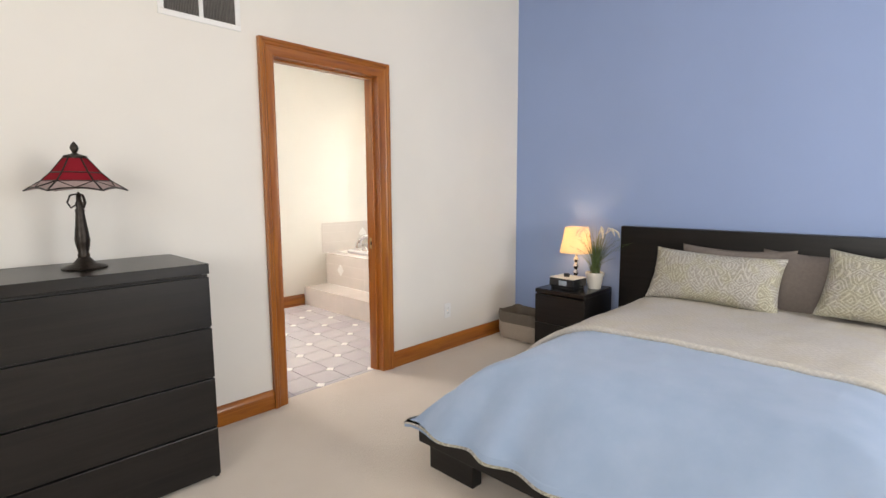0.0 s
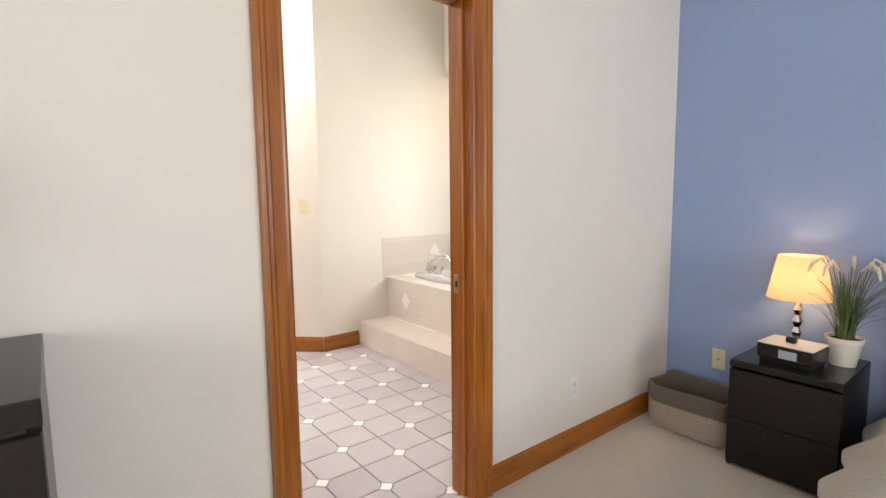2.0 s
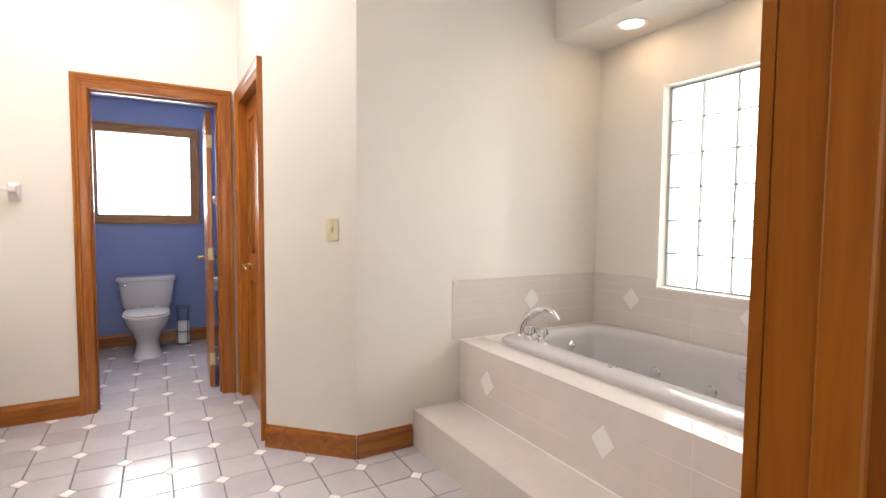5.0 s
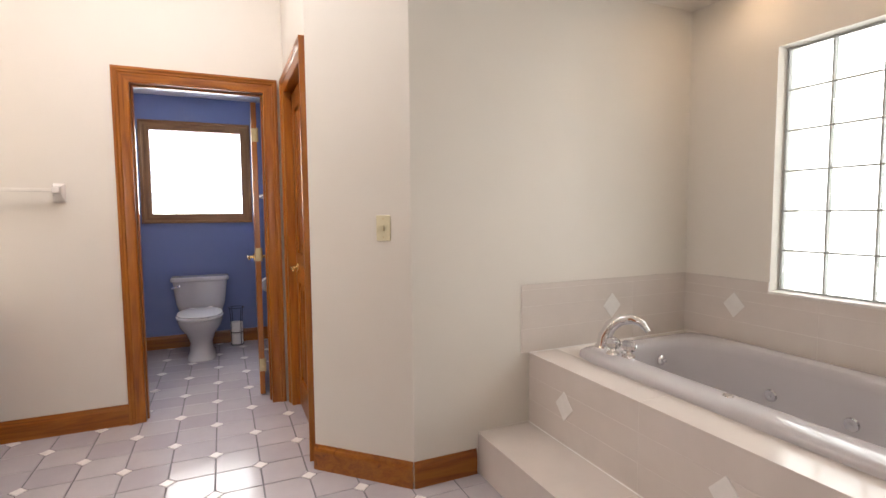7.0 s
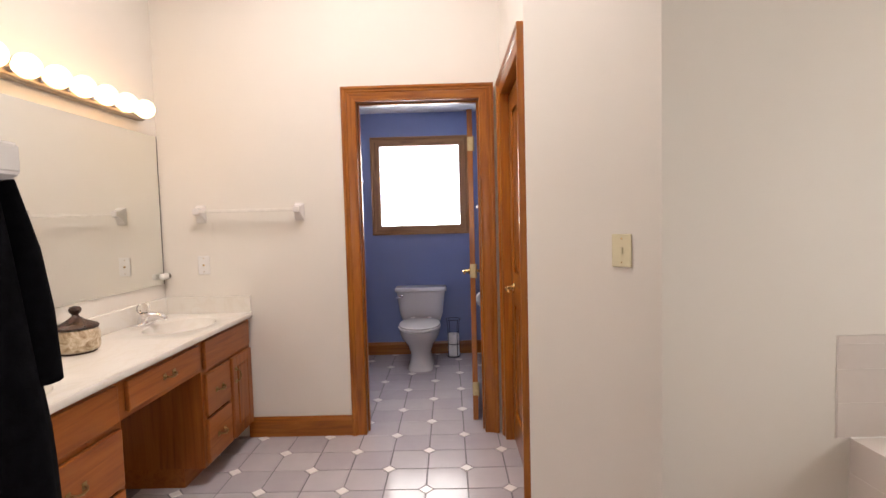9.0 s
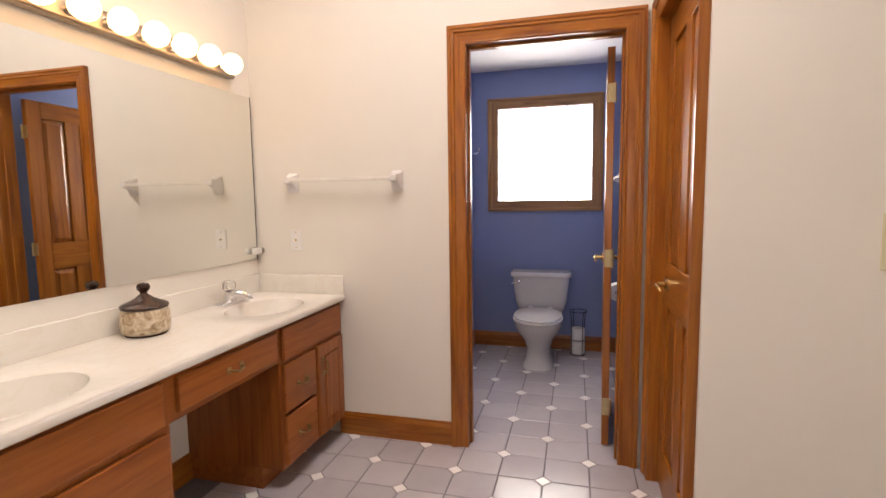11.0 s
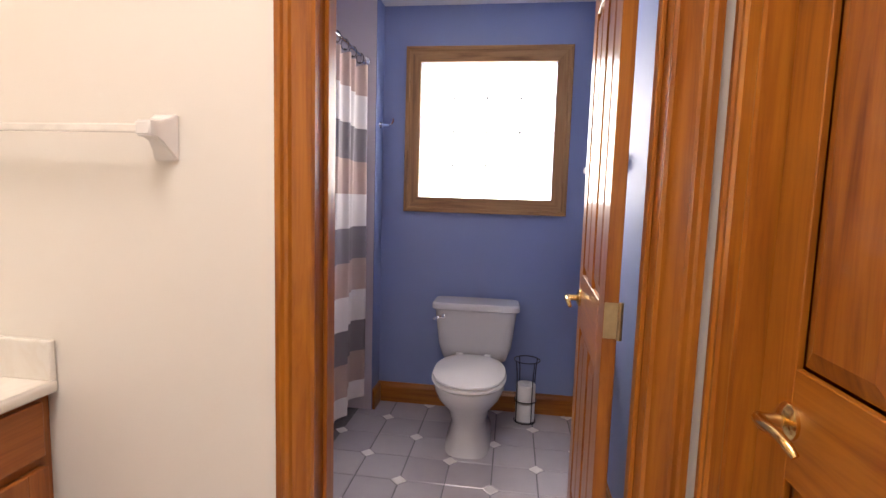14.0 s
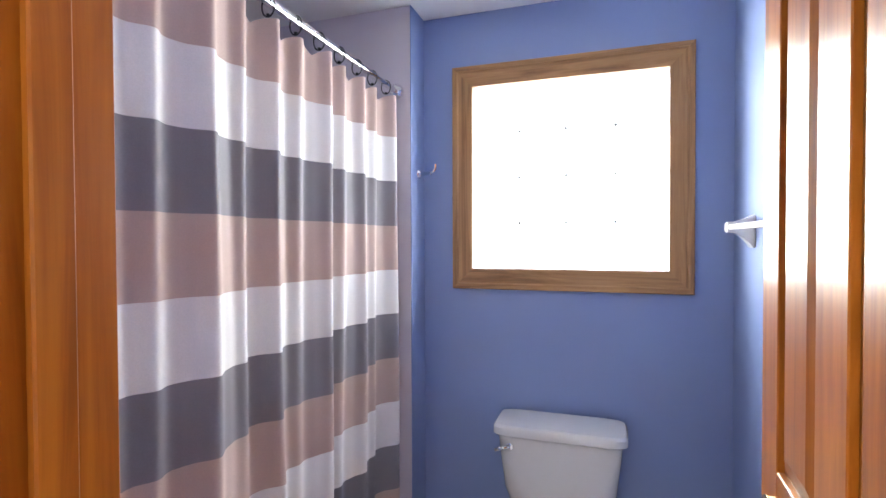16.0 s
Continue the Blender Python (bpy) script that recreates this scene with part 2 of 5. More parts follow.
def lampshade(name, c, through_share=0.6):
    m, t, b = material(name, 0.9, spec=0.1)
    v = coords(t)
    col = ramp(t, noisy(t, v, 150, 3), [(0.3, shade(c, 0.92)), (0.7, c)])
    t.links.new(col, b.inputs["Base Color"])
    tr = t.nodes.new("ShaderNodeBsdfTranslucent")
    t.links.new(col, tr.inputs[0])
    mx = t.nodes.new("ShaderNodeMixShader")
    mx.inputs[0].default_value = through_share
    t.links.new(b.outputs[0], mx.inputs[1])
    t.links.new(tr.outputs[0], mx.inputs[2])
    t.links.new(mx.outputs[0], t.nodes["Material Output"].inputs[0])
    return m


STRIPE_BASE, STRIPE_PERIOD = 0.94, 0.533
CARPET, TILE, MARBLE = carpet(), floor_tile(), marble()
PRINT = paisley("paisley_sham_cotton", 11, (0.55, 0.52, 0.46), (0.27, 0.25, 0.225), (0.97, 0.97, 0.84))
SHEET = paisley("faint_paisley_sheet", 8, (0.6, 0.56, 0.51), (0.52, 0.48, 0.43), (1.0, 0.99, 0.94))
DUVET = cloth("light_blue_cotton", (0.3, 0.385, 0.52), (0.34, 0.42, 0.555))
CURTAIN = curtain_cloth()
MIRROR = mirror_glass()
BLOCK = glass("wavy_block_glass", 0.12, (0.93, 0.98, 0.95), 0.5)
CLEAR = glass("clear_crystal", 0.02, (0.97, 0.97, 0.97))
PANE = glass("frosted_window_glass", 0.3, (0.98, 0.99, 1.0))
SKIRT = lampshade("pale_mauve_glass", (0.6, 0.48, 0.46), 0.5)
HINGE = plain("tarnished_brass", (0.5, 0.4, 0.22), 0.32, 1.0, 0.15, grain=0)
RED = lampshade("ruby_stained_glass", (0.3, 0.018, 0.03), 0.3)
SHADE = lampshade("cream_linen_shade", (0.88, 0.76, 0.58))
BULB = glow("warm_globe_bulb", (1.0, 0.66, 0.33), 9.0)
SMALLBULB = glow("warm_lamp_bulb", (1.0, 0.66, 0.36), 60.0)
DOWN = glow("downlight_lens", (1.0, 0.7, 0.42), 40.0)


# ---- builders ----
class Shape:
    """Collects pieces of one mesh."""

    def __init__(self):
        self.bm = bmesh.new()

    def box(self, x0, x1, y0, y1, z0, z1, bevel=0.0, segs=2, m=None):
        vs = [self.bm.verts.new((x, y, z)) for x in (x0, x1) for y in (y0, y1) for z in (z0, z1)]
        fs = [self.bm.faces.new([vs[i] for i in f]) for f in ((0, 1, 3, 2), (4, 6, 7, 5), (0, 4, 5, 1), (2, 3, 7, 6), (0, 2, 6, 4), (1, 5, 7, 3))]
        if m is not None:
            bmesh.ops.transform(self.bm, matrix=m, verts=vs)
        if bevel:
            edges = list({e for f in fs for e in f.edges})
            bmesh.ops.bevel(self.bm, geom=edges, offset=bevel, segments=segs, affect="EDGES", profile=0.5)
        return self

    def prism(self, poly, z0, z1):
        lo = [self.bm.verts.new((x, y, z0)) for x, y in poly]
        hi = [self.bm.verts.new((x, y, z1)) for x, y in poly]
        n = len(poly)
        self.bm.faces.new(list(reversed(lo)))
        self.bm.faces.new(hi)
        for i in range(n):
            self.bm.faces.new([lo[i], lo[(i + 1) % n], hi[(i + 1) % n], hi[i]])
        return self

    def loops(self, rings, closed=True, caps=True):
        """Skin over rings of points."""
        made = [[self.bm.verts.new(p) for p in r] for r in rings]
        n = len(rings[0])
        for a, b in zip(made, made[1:]):
            for i in range(n if closed else n - 1):
                self.bm.faces.new([a[i], a[(i + 1) % n], b[(i + 1) % n], b[i]])
        if caps and closed:
            self.bm.faces.new(list(reversed(made[0])))
            self.bm.faces.new(made[-1])
        return self

    def lathe(self, profile, segs=24, m=None, caps=True):
        rings = []
        for r, z in profile:
            ring = [Vector((r * math.cos(2 * math.pi * i / segs), r * math.sin(2 * math.pi * i / segs), z)) for i in range(segs)]
            rings.append([m @ p for p in ring] if m is not None else ring)
        return self.loops(rings, True, caps)

    def tube(self, points, radius, segs=8):
        pts = [Vector(p) for p in points]
        rings = []
        side = None
        for i, p in enumerate(pts):
            d = (pts[min(i + 1, len(pts) - 1)] - pts[max(i - 1, 0)]).normalized()
            if side is None:
                side = d.orthogonal().normalized()
            side = (side - d * side.dot(d)).normalized()
            up = d.cross(side)
            r = radius[i] if isinstance(radius, (list, tuple)) else radius
            rings.append([p + r * (math.cos(2 * math.pi * k / segs) * side + math.sin(2 * math.pi * k / segs) * up) for k in range(segs)])
        return self.loops(rings)

    def grid(self, nu, nv, f):
        vs = [[self.bm.verts.new(f(i / nu, j / nv)) for j in range(nv + 1)] for i in range(nu + 1)]
        for i in range(nu):
            for j in range(nv):
                self.bm.faces.new([vs[i][j], vs[i + 1][j], vs[i + 1][j + 1], vs[i][j + 1]])
        return self

    def mesh(self, name, mat, smooth=False, angle=40):
        bmesh.ops.recalc_face_normals(self.bm, faces=self.bm.faces)
        if smooth:
            for f in self.bm.faces:
                f.smooth = True
            for e in self.bm.edges:
                if len(e.link_faces) == 2 and e.calc_face_angle(0) > radians(angle):
                    e.smooth = False
        me = bpy.data.meshes.new(name)
        self.bm.to_mesh(me)
        self.bm.free()
        me.materials.append(mat)
        return me

    def make(self, name, mat, parent=None, smooth=False, at=None, angle=40):
        ob = new(name, self.mesh(name, mat, smooth, angle))
        if at is not None:
            ob.matrix_world = at if isinstance(at, Matrix) else Matrix.Translation(at)
        if parent:
            ob.parent = parent
        return ob


def empty(name, at=(0, 0, 0)):
    ob = new(name)
    ob.empty_display_size = 0.1
    ob.matrix_world = at if isinstance(at, Matrix) else Matrix.Translation(at)
    return ob


def structure(ob, label="", category=""):
    return tagged(ob, label, category, kind="structure")


def arc(cx, cz, r, a0, a1, n, y=0.0):
    return [(cx + r * math.cos(radians(a0 + (a1 - a0) * i / n)), y, cz + r * math.sin(radians(a0 + (a1 - a0) * i / n))) for i in range(n + 1)]


# ---- plan ----
BW, BT = -2.73, -2.85        # bedroom face and bath face of the door wall
BN = 3.83                    # blue wall
TW, TI = -6.45, -6.57        # bath face and toilet-room face
XB = -8.325                   # toilet-room back wall
YS, YC = 0.165, 2.277          # mirror wall, closet wall
YT = 2.285                    # side wall of the toilet room
YN = 4.38                    # tub window wall
D1 = (1.488, 2.224, 2.035)
D2 = (1.4, 2.145, 2.065)
CL = (-6.325, -5.59, 2.06)
BED_CEIL, BATH_CEIL, WC_CEIL, SOFFIT = 3.1, 3.3, 2.40, 2.41

structure(Shape().box(BW - 0.06, 2.35, -2.1, BN, -0.05, 0.012).make("floor_carpet", CARPET), "cream cut-pile carpet over the bedroom floor", "carpet")
floor = structure(Shape().box(XB, BW - 0.06, 0.0, YN, -0.06, -0.004).make("floor_bath", GROUT), "grey grout bed of the tiled bathroom floor", "floor")

# bedroom shell
structure(Shape().box(BT + 0.06, BW, -2.1, D1[0] - 0.02, 0, BED_CEIL).box(BT + 0.06, BW, D1[1] + 0.02, BN + 0.12, 0, BED_CEIL)
          .box(BT + 0.06, BW, D1[0] - 0.02, D1[1] + 0.02, D1[2] + 0.02, BED_CEIL).make("wall_bedroom_west", CREAM), "cream painted bedroom wall with a doorway", "wall")
structure(Shape().box(BW, 2.47, BN, BN + 0.12, 0, BED_CEIL).make("wall_bedroom_north", BLUE), "light blue painted accent wall", "wall")
structure(Shape().box(2.35, 2.47, -2.1, 1.35, 0, BED_CEIL).box(2.35, 2.47, 3.05, BN, 0, BED_CEIL).box(2.35, 2.47, 1.35, 3.05, 0, 0.8)
          .box(2.35, 2.47, 1.35, 3.05, 2.3, BED_CEIL).make("wall_bedroom_east", CREAM), "cream painted wall with an unseen window opening", "wall")
# unseen rear wall; its opening is added to let the fill in
structure(Shape().box(BT + 0.06, -0.8, -2.22, -2.1, 0, BED_CEIL).box(1.4, 2.47, -2.22, -2.1, 0, BED_CEIL).box(-0.8, 1.4, -2.22, -2.1, 0, 0.85)
          .box(-0.8, 1.4, -2.22, -2.1, 2.35, BED_CEIL).make("wall_bedroom_south", CREAM), "cream painted wall with an unseen window opening", "wall")
structure(Shape().box(BT + 0.06, 2.47, -2.22, BN + 0.12, BED_CEIL, BED_CEIL + 0.1).make("ceiling_bedroom", WHITE), "white painted bedroom ceiling", "ceiling")

# bath shell
structure(Shape().box(BT, BT + 0.06, 0.05, D1[0] - 0.02, 0, BATH_CEIL).box(BT, BT + 0.06, D1[1] + 0.02, YN + 0.2, 0, BATH_CEIL)
          .box(BT, BT + 0.06, D1[0] - 0.02, D1[1] + 0.02, D1[2] + 0.02, BATH_CEIL).make("wall_bath_east", CREAM), "cream painted bathroom wall with a doorway", "wall")
structure(Shape().box(TW, BT, YS - 0.12, YS, 0, BATH_CEIL).make("wall_bath_south", CREAM), "cream painted wall behind the vanity", "wall")
structure(Shape().box(-4.19, BT, YS, 1.2, 0, BATH_CEIL).make("wall_partition", CREAM), "cream painted partition at the vanity end", "wall")
structure(Shape().box(TI + 0.06, TW, YS - 0.12, D2[0] - 0.02, 0, BATH_CEIL).box(TI + 0.06, TW, D2[1] + 0.02, YC + 0.1, 0, BATH_CEIL)
          .box(TI + 0.06, TW, D2[0] - 0.02, D2[1] + 0.02, D2[2] + 0.02, BATH_CEIL).make("wall_bath_west", CREAM), "cream painted wall with a towel bar and doorway", "wall")
structure(Shape().box(TW, CL[0] - 0.02, YC, YC + 0.12, 0, BATH_CEIL).box(CL[0] - 0.02, CL[1] + 0.02, YC, YC + 0.12, CL[2] + 0.02, BATH_CEIL)
          .prism([(CL[1] + 0.02, YC), (-5.46, YC), (-5.43, 2.265), (-5.045, 2.65), (-5.045, YN), (-5.17, YN), (-5.17, 2.7), (-5.48, YC + 0.12), (CL[1] + 0.02, YC + 0.12)], 0, BATH_CEIL)
          .make("wall_bath_closet", CREAM), "cream painted wall with an angled corner beside the tub", "wall")
G0, G1, GZ0, GZ1 = -4.55, -3.345, 0.868, 2.068
structure(Shape().box(-5.17, G0, YN, YN + 0.2, 0, BATH_CEIL).box(G1, BT, YN, YN + 0.2, 0, BATH_CEIL).box(G0, G1, YN, YN + 0.2, 0, GZ0)
          .box(G0, G1, YN, YN + 0.2, GZ1, BATH_CEIL).make("wall_bath_north", CREAM), "cream painted wall around the glass block window", "wall")
structure(Shape().box(-5.05, BT, 3.97, YN, SOFFIT, BATH_CEIL).make("ceiling_soffit", CREAM), "lowered soffit over the bathtub", "ceiling")
S0, S1, S2, S3 = -5.8, -4.6, 1.0, 1.9
structure(Shape().box(TI, S0, 0, YN + 0.2, BATH_CEIL, BATH_CEIL + 0.1).box(S1, BT + 0.06, 0, YN + 0.2, BATH_CEIL, BATH_CEIL + 0.1)
          .box(S0, S1, 0, S2, BATH_CEIL, BATH_CEIL + 0.1).box(S0, S1, S3, YN + 0.2, BATH_CEIL, BATH_CEIL + 0.1).make("ceiling_bath", WHITE), "high white bathroom ceiling with a skylight well", "ceiling")

# toilet room shell
W = (1.277, 2.062, 1.291, 2.078)   # window opening y0 y1 z0 z1
structure(Shape().box(XB - 0.14, XB, 0, W[0], 0, 2.6).box(XB - 0.14, XB, W[1], YT + 0.12, 0, 2.6).box(XB - 0.14, XB, W[0], W[1], 0, W[2])
          .box(XB - 0.14, XB, W[0], W[1], W[3], 2.6).make("wall_toilet_west", BATHBLUE), "periwinkle blue wall with a small window", "wall")
structure(Shape().box(XB, TI, YT, YT + 0.12, 0, 2.6).make("wall_toilet_north", BATHBLUE), "periwinkle blue painted side wall", "wall")
structure(Shape().box(TI, TI + 0.06, 0.05, D2[0] - 0.02, 0, 2.6).box(TI, TI + 0.06, D2[1] + 0.02, YT, 0, 2.6)
          .box(TI, TI + 0.06, D2[0] - 0.02, D2[1] + 0.02, D2[2] + 0.02, 2.6).make("wall_toilet_east", BATHBLUE), "periwinkle blue wall around the toilet doorway", "wall")
structure(Shape().box(XB, -8.17, 0.15, 1.046, 0, 2.6).make("wall_shower_return", LILAC), "pale wall at the shower end", "wall")
structure(Shape().box(XB, -8.168, 1.046, 1.05, 0, 2.6).make("wall_shower_corner", BATHBLUE), "narrow blue wall face beside the shower", "wall")
structure(Shape().box(XB, TI, 0.05, 0.15, 0, 2.6).make("wall_shower_back", LILAC), "pale wall at the back of the shower", "wall")
structure(Shape().box(XB - 0.14, TI, 0, YT + 0.12, WC_CEIL, WC_CEIL + 0.1).make("ceiling_toilet", WHITE), "white ceiling of the toilet room", "ceiling")


# ---- doors, casings, baseboards ----
PROFILE = [(0.0, 0.0), (0.0, 0.012), (0.008, 0.016), (0.02, 0.014), (0.052, 0.019), (0.058, 0.025), (0.068, 0.025), (0.074, 0.03), (0.088, 0.03), (0.088, 0.0)]


def sweep(name, mats, a, b, place, out, parent, prof):
    """A mitred length of moulding between two stations; place(w, d, station) gives the point."""
    rings = [[place(w, d, st) for w, d in prof] for st in (a, b)]
    return Shape().loops(rings).make(name, mats, parent, smooth=True, angle=30)


def casing(name, u0, u1, top, at_wall, label, mats, head_axis):
    """Mitred moulding round a doorway. at_wall(u, z, d): point on the wall at u along it, z up, d proud of it."""
    root = structure(empty(name, at_wall((u0 + u1) / 2, 0, 0)), label, "door casing")
    inv = root.matrix_world.inverted()

    def put(w, d, st):
        u, z, su, sz = st
        return inv @ Vector(at_wall(u + su * w, z + sz * w, d))
    st = [(u0, 0, -1, 0), (u0, top, -1, 1), (u1, top, 1, 1), (u1, 0, 1, 0)]
    for part, a, b, m in (("side_casing", 0, 1, mats["z"]), ("head_casing", 1, 2, mats[head_axis]), ("side_casing", 2, 3, mats["z"])):
        sweep(part, m, st[a], st[b], put, None, root, PROFILE)
    return root


casing("trim_door_bedroom", D1[0], D1[1], D1[2], lambda u, z, d: (BW + d, u, z), "orange-stained pine door casing on cream wall", WOOD, "y")
casing("trim_door_bath", D1[0], D1[1], D1[2], lambda u, z, d: (BT - d, u, z), "orange-stained pine door casing on cream wall", WOOD, "y")
casing("trim_door_toilet", D2[0], D2[1], D2[2], lambda u, z, d: (TW + d, u, z), "orange-stained pine door casing on cream wall", WOOD, "y")
casing("trim_door_closet", CL[0], CL[1], CL[2], lambda u, z, d: (u, YC - d, z), "orange-stained pine casing of the closet door", WOOD, "x")


def jamb_y(name, x0, x1, y0, y1, top, stop):
    """Lining of a doorway in a wall that runs along y."""
    root = structure(empty(name, ((x0 + x1) / 2, y0, 0)), "orange-stained pine door jamb with a stop strip", "door jamb")
    o = Matrix.Translation((-(x0 + x1) / 2, -y0, 0))
    for n, b, m in (("jamb_side", (x0, x1, y0 - 0.02, y0, 0, top + 0.02), "z"), ("jamb_side", (x0, x1, y1, y1 + 0.02, 0, top + 0.02), "z"), ("jamb_head", (x0, x1, y0, y1, top, top + 0.02), "y"),
                    ("stop", (stop, stop + 0.035, y0, y0 + 0.011, 0, top), "z"), ("stop", (stop, stop + 0.035, y1 - 0.011, y1, 0, top), "z"), ("stop", (stop, stop + 0.035, y0 + 0.011, y1 - 0.011, top - 0.011, top), "y")):
        Shape().box(*b, bevel=0.002, segs=1, m=o).make(n, WOOD[m], root)
    return root


j1 = jamb_y("door_frame_1", BT, BW, D1[0], D1[1], D1[2], BW - 0.075)
j2 = jamb_y("door_frame_2", TI, TW, D2[0], D2[1], D2[2], TW - 0.075)
root = structure(empty("door_frame_3", (CL[0], YC, 0)), "orange-stained pine closet door jamb", "door jamb")
for n, b, m in (("jamb_side", (-0.02, 0, 0, 0.12, 0, CL[2] + 0.02), "z"), ("jamb_side", (CL[1] - CL[0], CL[1] - CL[0] + 0.02, 0, 0.12, 0, CL[2] + 0.02), "z"), ("jamb_head", (0, CL[1] - CL[0], 0, 0.12, CL[2], CL[2] + 0.02), "x")):
    Shape().box(*b).make(n, WOOD[m], root)
# strike plate on the bedroom door's jamb
Shape().box(-0.019, 0.019, -0.0022, 0.001, -0.038, 0.038, 0.001, 1).make("strike_plate", HINGE, j1, at=(0, 0, 0)).location = (-2.822 - (BT + BW) / 2, D1[1] - D1[0], 0.92)
# the hole is a dark block on the plate, its shade painted in
Shape().box(-0.007, 0.007, -0.003, 0.0, -0.013, 0.013).make("strike_hole_shade", SLOTSHADE, j1).location = (-2.822 - (BT + BW) / 2, D1[1] - D1[0], 0.92)


def lever(side=1):
    """Lever handle with rose; it stands out along +y and points to -x."""
    s = Shape()
    s.lathe([(0.001, 0.0), (0.031, 0.0), (0.031, 0.006), (0.022, 0.012), (0.011, 0.014), (0.011, 0.05), (0.001, 0.052)], 20, Matrix.Rotation(radians(-90), 4, "X"))
    s.tube([(0.006, 0.045, 0), (-0.02, 0.05, 0.0), (-0.06, 0.05, 0.004), (-0.088, 0.047, -0.003), (-0.1, 0.042, -0.014)], [0.011, 0.011, 0.009, 0.008, 0.006], 10)
    return s


def door(name, width, height, at, label, inset=0.065, handles=(1, -1)):
    """Panel door; its hinge edge stands at the origin, it runs along +x, its faces look along y."""
    root = structure(empty(name, at), label, "door")
    t, st, mid = 0.0175, 0.1, 0.105
    rails = [(0.0, 0.2), (0.84, 1.03), (height - 0.115, height)]
    for x0, x1 in ((0, st), (width - st, width)):
        Shape().box(x0, x1, -t, t, 0.01, height, 0.002, 1).make("stile", WOOD["z"], root)
    for z0, z1 in rails:
        Shape().box(st, width - st, -t, t, max(z0, 0.01), z1, 0.002, 1).make("rail", WOOD["x"], root)
    c = width / 2
    for z0, z1 in ((rails[0][1], rails[1][0]), (rails[1][1], rails[2][0])):
        Shape().box(c - mid / 2, c + mid / 2, -t, t, z0, z1, 0.002, 1).make("mullion", WOOD["z"], root)
        for x0, x1 in ((st, c - mid / 2), (c + mid / 2, width - st)):
            p = Shape()
            e = 0.038
            for sg in (1, -1):
                p.loops([[(x0, sg * 0.006, z0), (x1, sg * 0.006, z0), (x1, sg * 0.006, z1), (x0, sg * 0.006, z1)],
                         [(x0 + 0.006, sg * 0.006, z0 + 0.006), (x1 - 0.006, sg * 0.006, z0 + 0.006), (x1 - 0.006, sg * 0.006, z1 - 0.006), (x0 + 0.006, sg * 0.006, z1 - 0.006)],
                         [(x0 + e, sg * 0.0165, z0 + e), (x1 - e, sg * 0.0165, z0 + e), (x1 - e, sg * 0.0165, z1 - e), (x0 + e, sg * 0.0165, z1 - e)]])
            p.make("panel", WOOD["z"], root)
    for sg in handles:
        h = lever().make("handle", BRASS, root, smooth=True)
        h.location = (width - inset, sg * t, 0.94)
        h.rotation_euler = (0, 0, 0) if sg > 0 else (0, radians(180), radians(180))
        tagged(h, "polished brass lever handle")
    for z in (0.22, 1.0, height - 0.22):
        Shape().box(-0.006, 0.022, -t - 0.003, -t - 0.0005, z - 0.045, z + 0.045).lathe([(0.0065, z - 0.047), (0.0065, z + 0.047)], 10, Matrix.Translation((-0.006, -t - 0.004, 0))).box(-0.0028, -0.0004, -t + 0.001, t - 0.001, z - 0.045, z + 0.045).make("hinge", HINGE, root)
    return root


# the two open doors and the closed closet door
door("door_1", 0.69, 2.02, pose(BT - 0.008, D1[0] + 0.019, 0.0, 0, 0, 182.5), "orange-stained panelled pine door standing open", handles=(1, -1))
door("door_2", 0.66, 2.04, pose(TI - 0.04, D2[1] - 0.05, 0.0, 0, 0, 177.5), "orange-stained panelled pine door standing open into toilet room")
door("door_3", CL[1] - CL[0] - 0.008, 2.045, pose(CL[1] - 0.004, YC + 0.052, 0.0, 0, 0, 180), "closed orange-stained panelled pine closet door", inset=0.1, handles=(1,))


def baseboard(name, x0, y0, x1, y1, inward, h=0.125, mats=WOOD):
    """A length of base moulding along a wall; inward: turn to the room's side, 1 left or -1 right of the way."""
    d = Vector((x1 - x0, y1 - y0, 0))
    n = d.length
    prof = [(0.0, 0.0), (0.017, 0.0), (0.017, h - 0.03), (0.013, h - 0.018), (0.009, h - 0.012), (0.007, h), (0.0, h)]
    rings = [[(x, inward * p, z) for p, z in prof] for x in (0, n)]
    axis = "x" if abs(d.x) > abs(d.y) else "y"
    s = Shape().loops(rings).make(name, mats[axis], at=pose(x0, y0, 0, 0, 0, math.degrees(math.atan2(d.y, d.x))))
    return structure(s, "orange-stained pine baseboard along the wall", "baseboard")


baseboard("baseboard_bedroom", BW, D1[1] + 0.088, BW, BN, -1)
baseboard("baseboard_bedroom", BW, -2.1, BW, D1[0] - 0.088, -1)
baseboard("baseboard_bedroom", BW, BN, 2.35, BN, -1)
baseboard("baseboard_bath", TW, 0.66, TW, D2[0] - 0.088, -1)
baseboard("baseboard_bath", -5.43, 2.265, -5.05, 2.65, -1)
baseboard("baseboard_bath", -5.05, 2.65, -5.05, 2.975, -1)
baseboard("baseboard_bath", -4.19, 1.2, BT, 1.2, 1)
baseboard("baseboard_bath", TW + 0.02, YS, -4.19, YS, 1)
baseboard("baseboard_toilet", XB, 1.05, XB, YT, -1)
baseboard("baseboard_toilet", XB, YT, TI, YT, -1)
baseboard("baseboard_toilet", XB, 1.05, -8.17, 1.05, 1)


